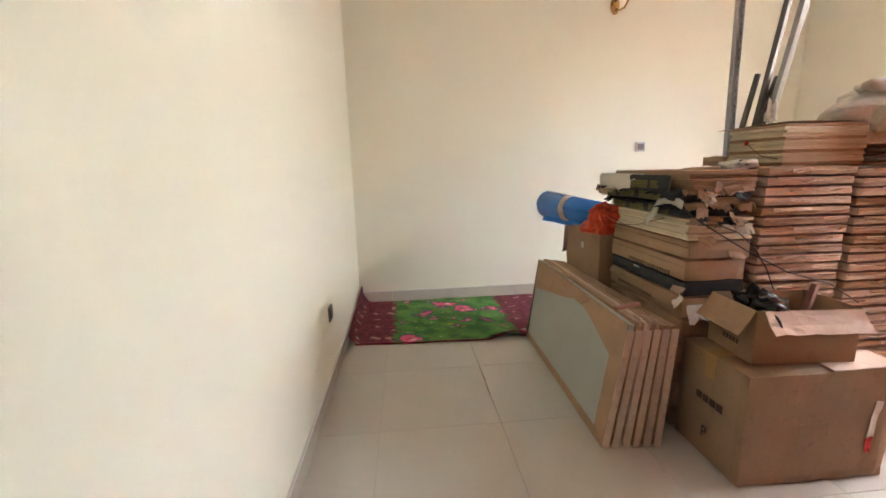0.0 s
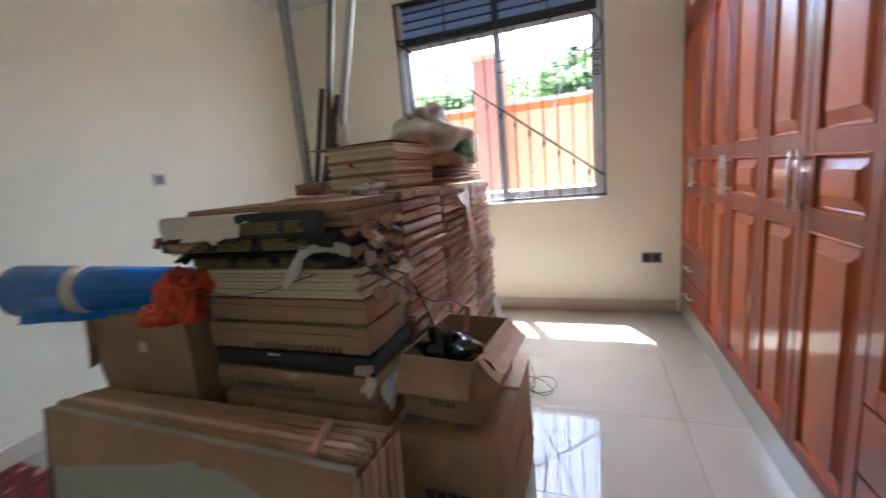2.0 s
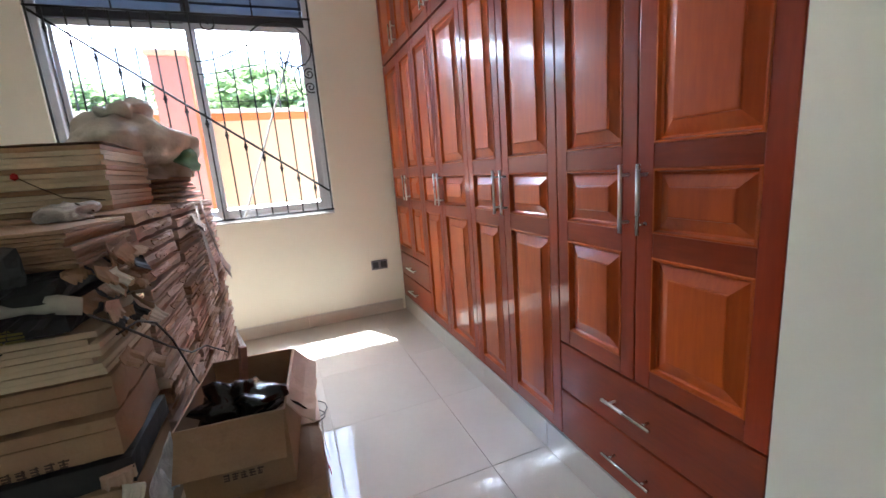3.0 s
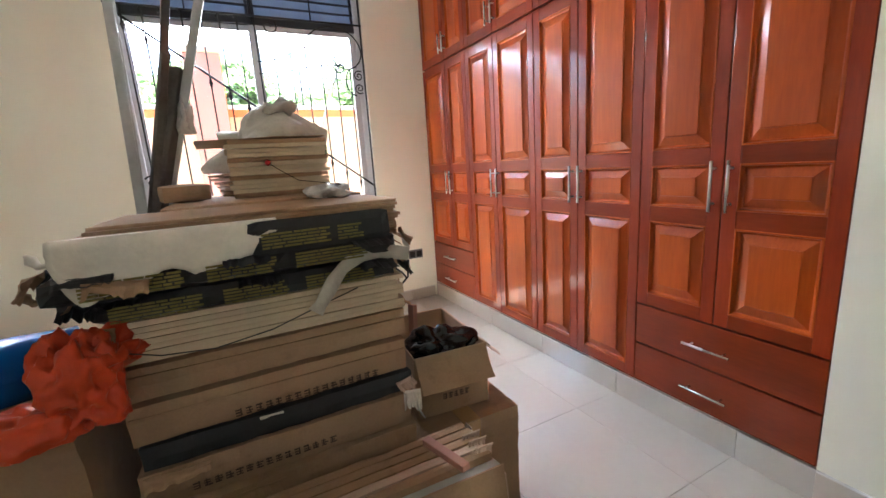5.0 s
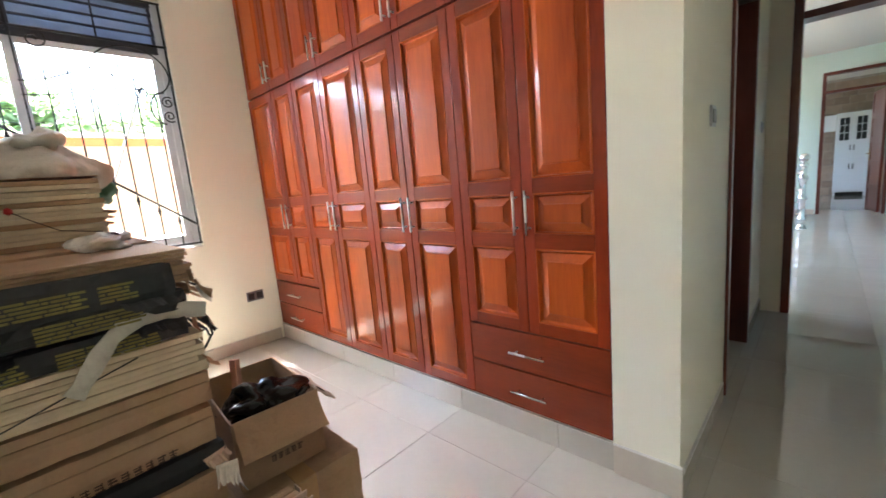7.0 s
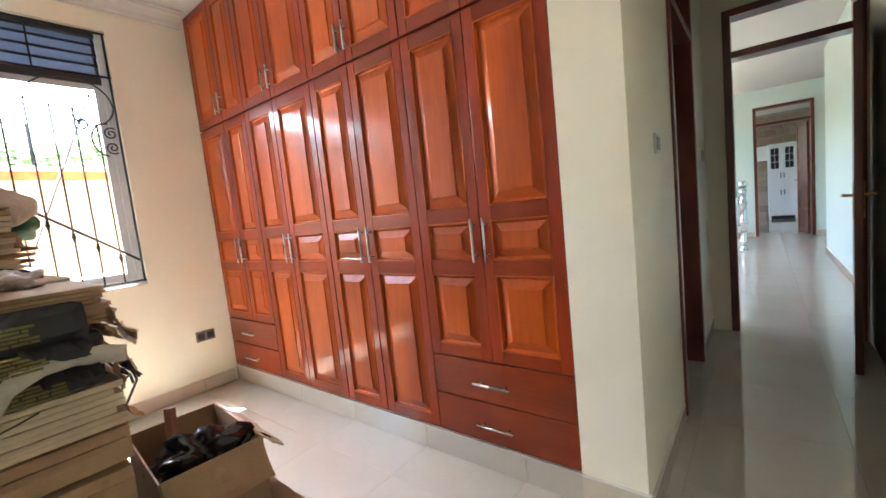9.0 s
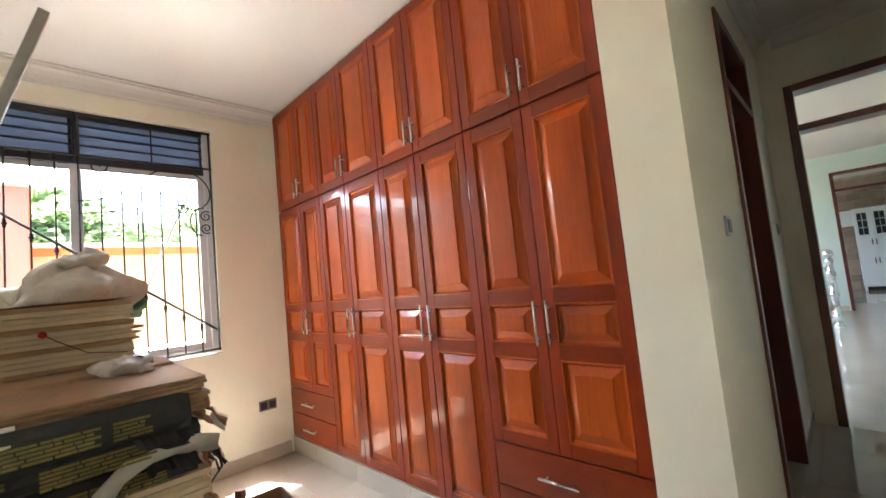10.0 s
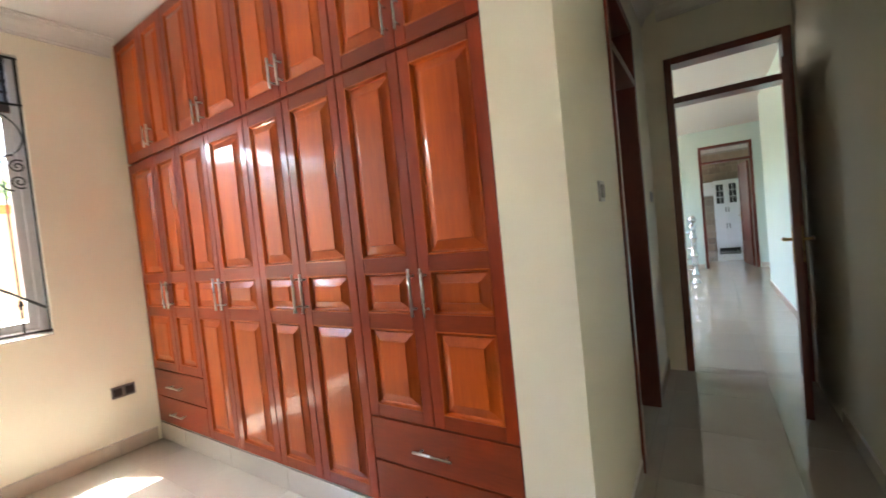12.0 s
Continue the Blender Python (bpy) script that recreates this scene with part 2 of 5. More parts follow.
def rug_material():
    m = mat("floral_rug_pile", (0.5, 0.5, 0.5), 0.9, var=0.2, scale=40, grain=300, bump=0.6)
    n, l = m.node_tree.nodes, m.node_tree.links
    b = n["Principled BSDF"]
    uv = n.new("ShaderNodeUVMap")
    sep = n.new("ShaderNodeSeparateXYZ")
    l.new(uv.outputs[0], sep.inputs[0])

    def mixin(fac, a, c):
        x = n.new("ShaderNodeMix")
        x.data_type = "RGBA"
        l.new(fac, x.inputs[0])
        for k, v in ((6, a), (7, c)):
            if isinstance(v, tuple):
                x.inputs[k].default_value = (*v, 1)
            else:
                l.new(v, x.inputs[k])
        return x.outputs[2]

    def step(src, lo, hi):
        r = n.new("ShaderNodeMapRange")
        r.inputs[1].default_value, r.inputs[2].default_value = lo, hi
        l.new(src, r.inputs[0])
        return r.outputs[0]

    def vor(scale, rnd=1.0):
        v = n.new("ShaderNodeTexVoronoi")
        v.inputs["Scale"].default_value, v.inputs["Randomness"].default_value = scale, rnd
        wv = n.new("ShaderNodeTexNoise")
        wv.inputs["Scale"].default_value, wv.inputs["Detail"].default_value = scale * 2.2, 3
        l.new(uv.outputs[0], wv.inputs[0])
        ma = n.new("ShaderNodeVectorMath")
        ma.operation = "MULTIPLY_ADD"
        ma.inputs[1].default_value = (0.9 / scale,) * 3
        l.new(wv.outputs["Color"], ma.inputs[0])
        l.new(uv.outputs[0], ma.inputs[2])
        l.new(ma.outputs[0], v.inputs[0])
        return v

    def noi(scale):
        v = n.new("ShaderNodeTexNoise")
        v.inputs["Scale"].default_value, v.inputs["Detail"].default_value = scale, 4
        l.new(uv.outputs[0], v.inputs[0])
        return v.outputs[0]
    field = mixin(step(noi(7), 0.40, 0.60), (0.035, 0.135, 0.024), (0.095, 0.255, 0.045))
    small = vor(14)
    field = mixin(step(small.outputs["Distance"], 0.17, 0.11), field, (0.40, 0.27, 0.07))
    field = mixin(step(noi(17), 0.70, 0.73), field, (0.48, 0.52, 0.44))
    patch = noi(10)
    field = mixin(step(patch, 0.68, 0.71), field, (0.42, 0.30, 0.05))
    mid = vor(4.7)
    field = mixin(step(mid.outputs["Distance"], 0.24, 0.20), field, (0.04, 0.05, 0.10))
    field = mixin(step(mid.outputs["Distance"], 0.19, 0.15), field, (0.62, 0.16, 0.18))
    field = mixin(step(mid.outputs["Distance"], 0.09, 0.06), field, (0.70, 0.58, 0.55))
    big = vor(3.3, 1.0)
    field = mixin(step(big.outputs["Distance"], 0.31, 0.27), field, (0.05, 0.07, 0.10))
    field = mixin(step(big.outputs["Distance"], 0.26, 0.22), field, (0.70, 0.10, 0.20))
    field = mixin(step(big.outputs["Distance"], 0.13, 0.09), field, (0.75, 0.55, 0.50))
    red = mixin(step(noi(20), 0.42, 0.6), (0.10, 0.010, 0.022), (0.20, 0.022, 0.04))
    rows = vor(7.5, 0.35)
    red = mixin(step(rows.outputs["Distance"], 0.30, 0.22), red, (0.42, 0.20, 0.17))
    ab = n.new("ShaderNodeMath")
    ab.operation = "SUBTRACT"
    ab.inputs[1].default_value = 0.86
    l.new(sep.outputs[0], ab.inputs[0])
    av = n.new("ShaderNodeMath")
    av.operation = "ABSOLUTE"
    l.new(ab.outputs[0], av.inputs[0])
    wob = n.new("ShaderNodeMath")
    wob.operation = "MULTIPLY_ADD"
    wob.inputs[1].default_value = 0.16
    l.new(noi(12), wob.inputs[0])
    l.new(av.outputs[0], wob.inputs[2])
    col = mixin(step(wob.outputs[0], 0.535, 0.56), field, red)
    l.new(col, b.inputs["Base Color"])
    return m


RUG = rug_material()


# ---- building helpers ----
def box(bm, x0, x1, y0, y1, z0, z1, bevel=0.0):
    r = bmesh.ops.create_cube(bm, size=1.0, matrix=Matrix.Translation(((x0 + x1) / 2, (y0 + y1) / 2, (z0 + z1) / 2)) @ Matrix.Diagonal((x1 - x0, y1 - y0, z1 - z0, 1)))
    if bevel:
        edges = {e for v in r["verts"] for e in v.link_edges}
        bmesh.ops.bevel(bm, geom=list(edges), offset=bevel, segments=2, affect="EDGES", profile=0.6)
    return bm


def cyl(bm, m, r0, r1, depth, seg=16):
    bmesh.ops.create_cone(bm, cap_ends=True, segments=seg, radius1=r0, radius2=r1, depth=depth, matrix=m)
    return bm


def tube(bm, pts, r, n=6):
    """A round rod along a polyline."""
    pts = [Vector(p) for p in pts]
    rings, up = [], Vector((0.31, 0.17, 0.93))
    for i, p in enumerate(pts):
        d = (pts[min(i + 1, len(pts) - 1)] - pts[max(i - 1, 0)]).normalized()
        a = d.cross(up)
        if a.length < 0.05:
            a = d.cross(Vector((1, 0, 0)))
        a.normalize()
        c = d.cross(a)
        rad = r[i] if isinstance(r, (list, tuple)) else r
        rings.append([bm.verts.new(p + rad * (math.cos(k * math.tau / n) * a + math.sin(k * math.tau / n) * c)) for k in range(n)])
    for a, c in zip(rings, rings[1:]):
        for k in range(n):
            bm.faces.new((a[k], a[(k + 1) % n], c[(k + 1) % n], c[k]))
    bm.faces.new(rings[0])
    bm.faces.new(rings[-1])
    return bm


def lathe(bm, profile, seg=16, m=Matrix()):
    """A turned shape from (radius, height) rows."""
    rings = [[bm.verts.new(m @ Vector((r * math.cos(k * math.tau / seg), r * math.sin(k * math.tau / seg), z))) for k in range(seg)] for r, z in profile]
    for a, c in zip(rings, rings[1:]):
        for k in range(seg):
            bm.faces.new((a[k], a[(k + 1) % seg], c[(k + 1) % seg], c[k]))
    return bm


def link(name, bm, material, smooth=False):
    bmesh.ops.recalc_face_normals(bm, faces=bm.faces[:])
    me = bpy.data.meshes.new(name)
    bm.to_mesh(me)
    bm.free()
    me.materials.append(material)
    if smooth:
        for p in me.polygons:
            p.use_smooth = True
    return me


def part(name, bm, material, parent, label="", m=None, smooth=False):
    me = bm if isinstance(bm, bpy.types.Mesh) else link(name, bm, material, smooth)
    ob = new(name, me)
    ob.parent = parent
    if m is not None:
        ob.matrix_basis = m
    return tagged(ob, label)


def thing(name, m, label, category, group="", kind=""):
    ob = new(name)
    ob.empty_display_size = 0.1
    ob.matrix_basis = m
    return tagged(ob, label, category, group, kind)


def single(name, bm, material, m, label, category, group="", kind="", smooth=False):
    ob = new(name, link(name, bm, material, smooth))
    ob.matrix_basis = m
    return tagged(ob, label, category, group, kind)


def structure(name, bm, material, label, category):
    return single(name, bm, material, Matrix(), label, category, kind="structure")


def wall(name, axis, u0, u1, v0, v1, z0, z1, holes, material, label):
    """A wall with thickness u0..u1 along v0..v1; holes are (va, vb, za, zb) right through it."""
    bm = bmesh.new()
    cuts = sorted({v0, v1, *[h[0] for h in holes], *[h[1] for h in holes]})
    for a, c in zip(cuts, cuts[1:]):
        spans, z = [], z0
        for h in sorted((h for h in holes if h[0] <= a and h[1] >= c), key=lambda q: q[2]):
            if h[2] > z:
                spans.append((z, h[2]))
            z = h[3]
        if z < z1:
            spans.append((z, z1))
        for za, zb in spans:
            box(bm, u0, u1, a, c, za, zb) if axis == "x" else box(bm, a, c, u0, u1, za, zb)
    bmesh.ops.remove_doubles(bm, verts=bm.verts[:], dist=0.0005)
    seen = {}
    for f in bm.faces[:]:
        k = tuple(round(q, 3) for q in f.calc_center_median())
        seen.setdefault(k, []).append(f)
    twice = [f for fs in seen.values() if len(fs) > 1 for f in fs]
    if twice:
        bmesh.ops.delete(bm, geom=twice, context="FACES")
    return structure(name, bm, material, label, "wall")


def rot(x, y, z, rz=0, rx=0, ry=0):
    return pose(x, y, z, rx, ry, rz)


def blob(size, seed, rough=0.18, sub=4, folds=7.0):
    """A slumped bag: a sphere with folds and a flat base."""
    bm = bmesh.new()
    bmesh.ops.create_icosphere(bm, subdivisions=sub, radius=1.0)
    off = Vector((seed * 3.1, seed * 1.7, seed * 0.9))
    for v in bm.verts:
        p = v.co.copy()
        n1 = noise.noise(p * 1.6 + off)
        n2 = abs(noise.noise(Vector((p.x * folds, p.y * folds, p.z * folds * 0.5)) + off))
        p *= 1 + rough * n1 * 1.6 - rough * 0.7 * n2
        z = p.z
        p.z = max(z, -0.45 + 0.05 * n1)
        v.co = Vector((p.x * size[0], p.y * size[1], (p.z + 0.45) * size[2]))
    return bm


def crushed_bag(size, seed, sub=5, fine=1.0):
    """A thin bag crushed into sharp ridges and hollows, flat below."""
    bm = bmesh.new()
    bmesh.ops.create_icosphere(bm, subdivisions=sub, radius=1.0)
    off = Vector((seed * 2.3, seed * 1.1, seed * 0.7))
    for v in bm.verts:
        p = v.co.copy()
        r = 1 + 0.40 * noise.noise(p * 1.3 + off) - 0.55 * abs(noise.noise(p * 2.6 + off)) - fine * (0.30 * abs(noise.noise(p * 5.7 + off)) + 0.10 * abs(noise.noise(p * 12 + off)))
        p *= 1.15 * r
        v.co = Vector((p.x * size[0], p.y * size[1], (max(p.z, -0.5) + 0.5) * size[2]))
    return bm


# ---- large structure ----
XE, YN, H = 4.290, 3.995, 3.06
WY0, WY1, WZ0, WZ1 = 1.045, 2.80, 0.97, 2.81
wall("wall_west", "x", -0.15, 0.0, -2.1, 4.17, -0.1, H, [], PAINT, "smooth cream painted bedroom wall")
wall("wall_north", "y", YN, YN + 0.15, 0.0, 4.45, -0.1, H, [], PAINT, "smooth cream painted bedroom wall")
wall("wall_east", "x", XE, 4.45, -2.25, YN, -0.1, H, [(WY0, WY1, WZ0, WZ1)], PAINT, "cream painted wall with the window opening")
wall("wall_corridor", "x", 0.970, 1.115, -2.1, -0.1, -0.1, H, [(-1.33, -0.42, -0.1, 2.66)], PAINT, "cream wall with the side doorway")
wall("wall_pillar", "x", 0.970, 1.224, -0.1, 0.508, -0.1, H, [], PAINT, "cream wall end beside the wardrobe")
wall("wall_wardrobe_back", "y", -0.25, -0.1, 1.115, XE, -0.1, H, [], PAINT, "plain wall behind the wardrobe")
wall("wall_south", "y", -2.25, -2.1, -0.6, XE, -0.1, H, [(0.01, 0.83, -0.1, 2.62)], PAINT, "cream wall with the bedroom doorway")
wall("wall_hall_west", "x", -0.35, -0.18, -6.5, -2.25, -0.1, H, [], HALLPAINT, "pale painted hall wall")
wall("wall_hall_return", "y", -6.5, -6.35, -1.5, -0.35, -0.1, H, [], HALLPAINT, "plain hall wall round the corner")
wall("wall_hall_bay", "x", -1.5, -1.35, -9.0, -6.5, -0.1, H, [], HALLPAINT, "plain hall wall round the corner")
wall("wall_hall_far", "y", -9.15, -9.0, -1.5, 3.4, -0.1, H, [(-0.26, 0.71, -0.1, 2.71)], HALLPAINT, "pale hall wall with the kitchen doorway")
# the opening is out of view and lets daylight into the hall
wall("wall_hall_east", "x", 3.25, 3.4, -9.0, -2.25, -0.1, H, [(-8.0, -3.2, 0.5, 2.8)], HALLPAINT, "plain hall wall with a wide unseen opening for daylight")
wall("wall_kitchen_west", "x", -1.5, -1.35, -13.6, -9.15, -0.1, H, [], HALLPAINT, "plain kitchen wall")
wall("wall_kitchen_far", "y", -13.75, -13.6, -1.5, 2.6, -0.1, H, [], GROUT, "kitchen wall behind the tiles")
# opening added out of view to let light into the kitchen
wall("wall_kitchen_east", "x", 2.45, 2.6, -13.6, -9.15, -0.1, H, [(-12.7, -10.5, 1.0, 2.5)], HALLPAINT, "plain kitchen wall with an unseen opening added for light")
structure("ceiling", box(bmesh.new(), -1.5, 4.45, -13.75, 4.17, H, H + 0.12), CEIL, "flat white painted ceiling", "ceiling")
structure("roof_eave", box(bmesh.new(), -2.0, 4.80, -14.2, 4.7, H + 0.2, H + 0.35), ROOFT, "plain roof slab with a short eave", "roof")


def cornice(name, a, c, inward):
    """A moulded plaster cove between a wall and the ceiling."""
    prof = [(0, -0.115), (0.012, -0.115), (0.014, -0.100), (0.022, -0.095), (0.035, -0.065), (0.060, -0.038), (0.088, -0.026), (0.092, -0.014), (0.108, -0.012), (0.110, 0), (0, 0)]
    bm = bmesh.new()
    a, c, w = Vector(a), Vector(c), Vector(inward)
    rings = [[bm.verts.new(p + w * d + Vector((0, 0, H - 0.001 + z))) for d, z in prof] for p in (a, c)]
    for k in range(len(prof)):
        q = (k + 1) % len(prof)
        bm.faces.new((rings[0][k], rings[0][q], rings[1][q], rings[1][k]))
    for r in rings:
        bm.faces.new(r)
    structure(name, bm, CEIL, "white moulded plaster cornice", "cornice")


cornice("trim_cornice_east", (XE, 0.53, 0), (XE, YN, 0), (-1, 0, 0))
cornice("trim_cornice_north", (0, YN, 0), (XE - 0.112, YN, 0), (0, -1, 0))
cornice("trim_cornice_west", (0, -2.1, 0), (0, YN - 0.112, 0), (1, 0, 0))
cornice("trim_cornice_corridor", (0.970, -2.1, 0), (0.970, 0.508, 0), (-1, 0, 0))
cornice("trim_cornice_door", (0.112, -2.1, 0), (0.853, -2.1, 0), (0, 1, 0))

# ---- window ----
win = thing("window_1", pose(0, 0, 0), "grey aluminium sliding window with dark louvres above", "window", kind="structure")
FX0, FX1 = 4.345, 4.405


def bar(name, y0, y1, z0, z1, material, x0=FX0, x1=FX1, parent=win, bevel=0.004):
    return part(name, box(bmesh.new(), x0, x1, y0, y1, z0, z1, bevel), material, parent)


bar("window_frame", WY0, WY0 + 0.05, WZ0, WZ1, ALU)
bar("window_frame", WY1 - 0.05, WY1, WZ0, WZ1, ALU)
bar("window_frame", WY0 + 0.05, WY1 - 0.05, WZ0, WZ0 + 0.05, ALU)
bar("window_frame", WY0 + 0.05, WY1 - 0.05, WZ1 - 0.04, WZ1, DARKALU)
bar("transom_bar", WY0 + 0.05, WY1 - 0.05, 2.44, 2.50, DARKALU)
for y0, y1, dx in ((WY0 + 0.05, 1.93, 0.0), (1.86, WY1 - 0.05, 0.022)):
    sash = bar("sash", y0, y0 + 0.05, WZ0 + 0.05, 2.44, ALU, FX0 + 0.012 + dx, FX0 + 0.032 + dx)
    for q in ((y1 - 0.05, y1, WZ0 + 0.05, 2.44), (y0 + 0.05, y1 - 0.05, WZ0 + 0.05, WZ0 + 0.10), (y0 + 0.05, y1 - 0.05, 2.40, 2.44)):
        bar("sash_rail", *q, ALU, FX0 + 0.012 + dx, FX0 + 0.032 + dx, sash, 0.003)
    pane = bar("pane", y0 + 0.05, y1 - 0.05, WZ0 + 0.10, 2.40, GLASS, FX0 + 0.020 + dx, FX0 + 0.024 + dx, sash, 0)
    pane.visible_shadow = False
for k in range(4):
    for y0, y1 in ((WY0 + 0.052, 1.87), (1.91, WY1 - 0.052)):
        bm = box(bmesh.new(), -0.003, 0.003, y0, y1, -0.044, 0.044)
        part("louvre_blade", bm, LOUVRE, win, m=pose(FX0 + 0.03, 0, 2.540 + 0.071 * k, 0, 17, 0))
        # dark strip along each blade's lower edge, for the dark bands
        part("blade_edge", box(bmesh.new(), -0.009, -0.0035, y0, y1, -0.046, -0.030, 0.001), DARKALU, win, m=pose(FX0 + 0.03, 0, 2.540 + 0.071 * k, 0, 17, 0))
        part("blade_clip", box(bmesh.new(), -0.010, 0.006, y0, y0 + 0.02, -0.046, 0.046, 0.002), DARKALU, win, m=pose(FX0 + 0.03, 0, 2.540 + 0.071 * k, 0, 17, 0))
bar("louvre_post", 1.87, 1.91, 2.50, WZ1 - 0.04, DARKALU)
part("window_sill", box(bmesh.new(), XE - 0.012, FX0, WY0 + 0.002, WY1 - 0.002, WZ0 - 0.004, WZ0 + 0.006, 0.002), COPING, win, "thin pale sill")

# wrought iron burglar grille inside the window
gr = thing("window_grille", pose(4.305, 0, 0), "black wrought iron grille with diagonal rails and scrolls", "grille")


def iron(name, pts, r=0.006, n=6, label=""):
    part(name, tube(bmesh.new(), pts, r, n), IRON, gr, label, smooth=True)


for pts in (((0, WY0 + 0.012, WZ0 + 0.02), (0, WY0 + 0.012, WZ1 - 0.02)), ((0, WY1 - 0.012, WZ0 + 0.02), (0, WY1 - 0.012, WZ1 - 0.02)),
            ((0, WY0, WZ0 + 0.03), (0, WY1, WZ0 + 0.03)), ((0, WY0, 2.487), (0, WY1, 2.487)), ((0, WY0, 2.79), (0, WY1, 2.79))):
    iron("rail", pts, 0.008)


def diag(y):
    return 1.175 + (y - 1.09) * (2.38 - 1.175) / (2.67 - 1.09)


iron("diagonal_rail", ((0.012, 1.06, diag(1.06)), (0.012, 2.79, diag(2.79))), 0.009)
tops = {0: 2.10, 1: 2.23, 2: 2.25, 3: 2.28, 4: 2.35, 5: 2.33}
for k in range(14):
    y = 1.178 + 0.1178 * k
    top = tops.get(k, 2.487)
    iron("upright", ((0, y, WZ0 + 0.03), (0, y, top)), 0.006)
    zc = diag(y) - 0.055
    bm = lathe(bmesh.new(), [(0.004, -0.030), (0.012, -0.022), (0.008, -0.014), (0.017, 0), (0.008, 0.014), (0.012, 0.022), (0.004, 0.030)], 8, Matrix.Translation((0, y, zc)))
    part("collar", bm, IRON, gr, smooth=True)
    if k in tops:
        part("spear_tip", cyl(bmesh.new(), Matrix.Translation((0, y, top + 0.02)), 0.010, 0.001, 0.05, 8), IRON, gr)
    else:
        part("foot_curl", tube(bmesh.new(), [(0, y, 2.487), (0.004, y + 0.016, 2.470), (0.004, y + 0.020, 2.455)], 0.005, 6), IRON, gr, smooth=True)
for y in (1.459, 1.893, 2.33):
    iron("upright", ((0, y, 2.487), (0, y, 2.79)), 0.006)
def wave(y0, y1, z0, z1, n=18):
    """A rail that swings once in an S from one height to the other."""
    return [(0.006, y0 + (y1 - y0) * i / n, z0 + (z1 - z0) * (0.5 - 0.5 * math.cos(math.pi * min(1, 1.15 * i / n)))) for i in range(n + 1)]


iron("wavy_rail", wave(1.895, 1.30, 2.165, 2.315), 0.005)
iron("wavy_rail", wave(1.895, 1.24, 2.078, 2.165), 0.004)


def scroll(cy, cz, r, turns, start, way=1, tight=0.85):
    return [(0.004, cy + r * (1 - i / (22 * turns) * tight) * math.cos(start + way * i * math.tau / 22), cz + r * (1 - i / (22 * turns) * tight) * math.sin(start + way * i * math.tau / 22)) for i in range(int(22 * turns) + 1)]


# the large scroll at the corner with its smaller curls
iron("scroll", [(0.004, 1.532, 2.24)] + [(0.004, 1.30 + 0.232 * math.cos(a), 2.275 + 0.185 * math.sin(a)) for a in (0.15 + i * 0.19 for i in range(16))] + scroll(1.215, 2.265, 0.150, 0.9, 3.1, 1, 0.55), 0.0055)
for q in ((1.399, 2.318, 0.055, 1.2, -1.2, 1), (1.262, 2.150, 0.052, 1.3, 0.3, -1), (1.105, 2.085, 0.044, 1.6, 2.2, -1), (1.105, 1.985, 0.044, 1.6, -2.2, 1), (1.78, 2.425, 0.060, 1.2, 2.4, 1), (2.72, 1.30, 0.05, 1.4, 0.5, 1), (2.72, 1.20, 0.045, 1.4, -1.0, -1)):
    iron("scroll", scroll(*q), 0.0055)
iron("scroll_back", [(0.004, 1.130 + 0.088 * math.cos(a), 2.040 + 0.115 * math.sin(a)) for a in (-1.5 + i * 0.2 for i in range(17))], 0.006)
part("stay_rod", tube(bmesh.new(), ((0.02, 1.185, 2.36), (0.02, 1.74, 1.0)), 0.008), GALV, gr, "pale steel stay rod")

# ---- skirting and plinth ----
def skirting(name, a, c, inward, h=0.10, t=0.012, first=0.0):
    """A row of skirting tiles, one board a tile, with hairline joints."""
    base = thing(name, pose(0, 0, 0), "beige skirting tiles along the wall", "skirting", kind="structure")
    a, c, w = Vector((*a, 0)), Vector((*c, 0)), Vector((*inward, 0))
    d = (c - a).normalized()
    length, s = (c - a).length, first
    cuts = [0.0]
    while s < length:
        if s > 0.02:
            cuts.append(s)
        s += 0.6
    cuts.append(length)
    for p, q in zip(cuts, cuts[1:]):
        if q - p < 0.02:
            continue
        lo, hi = a + d * (p + 0.0012), a + d * (q - 0.0012) + w * t
        x0, x1, y0, y1 = min(lo.x, hi.x), max(lo.x, hi.x), min(lo.y, hi.y), max(lo.y, hi.y)
        part("skirting_tile", box(bmesh.new(), x0, x1, y0, y1, 0.001, h, 0.003), SKIRT, base)
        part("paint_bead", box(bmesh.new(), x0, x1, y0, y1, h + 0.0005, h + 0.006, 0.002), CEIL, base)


skirting("baseboard_west", (0, -1.36), (0, YN), (1, 0), first=0.27)
skirting("baseboard_north", (0.014, YN), (XE - 0.014, YN), (0, -1), first=0.3)
skirting("baseboard_east", (XE, 0.53), (XE, YN), (-1, 0), first=0.25)
skirting("baseboard_pillar", (0.956, 0.508), (1.222, 0.508), (0, 1), 0.135)
skirting("baseboard_corridor", (0.970, -0.37), (0.970, 0.508), (-1, 0), first=0.3)
skirting("baseboard_corridor_end", (0.970, -2.1), (0.970, -1.38), (-1, 0))
skirting("baseboard_hall", (-0.18, -6.5), (-0.18, -2.25), (1, 0), first=0.1)
skirting("baseboard_hall_far", (-1.35, -9.0), (-0.28, -9.0), (0, 1), first=0.1)
skirting("baseboard_hall_end", (0.73, -9.0), (3.25, -9.0), (0, 1), first=0.1)
plinth = thing("plinth", pose(0, 0, 0), "cream tiled plinth under the wardrobe", "plinth", kind="structure")
part("plinth_core", box(bmesh.new(), 1.222, XE, -0.1, 0.493, 0.0, 0.130), PAINT, plinth)
px = 1.222
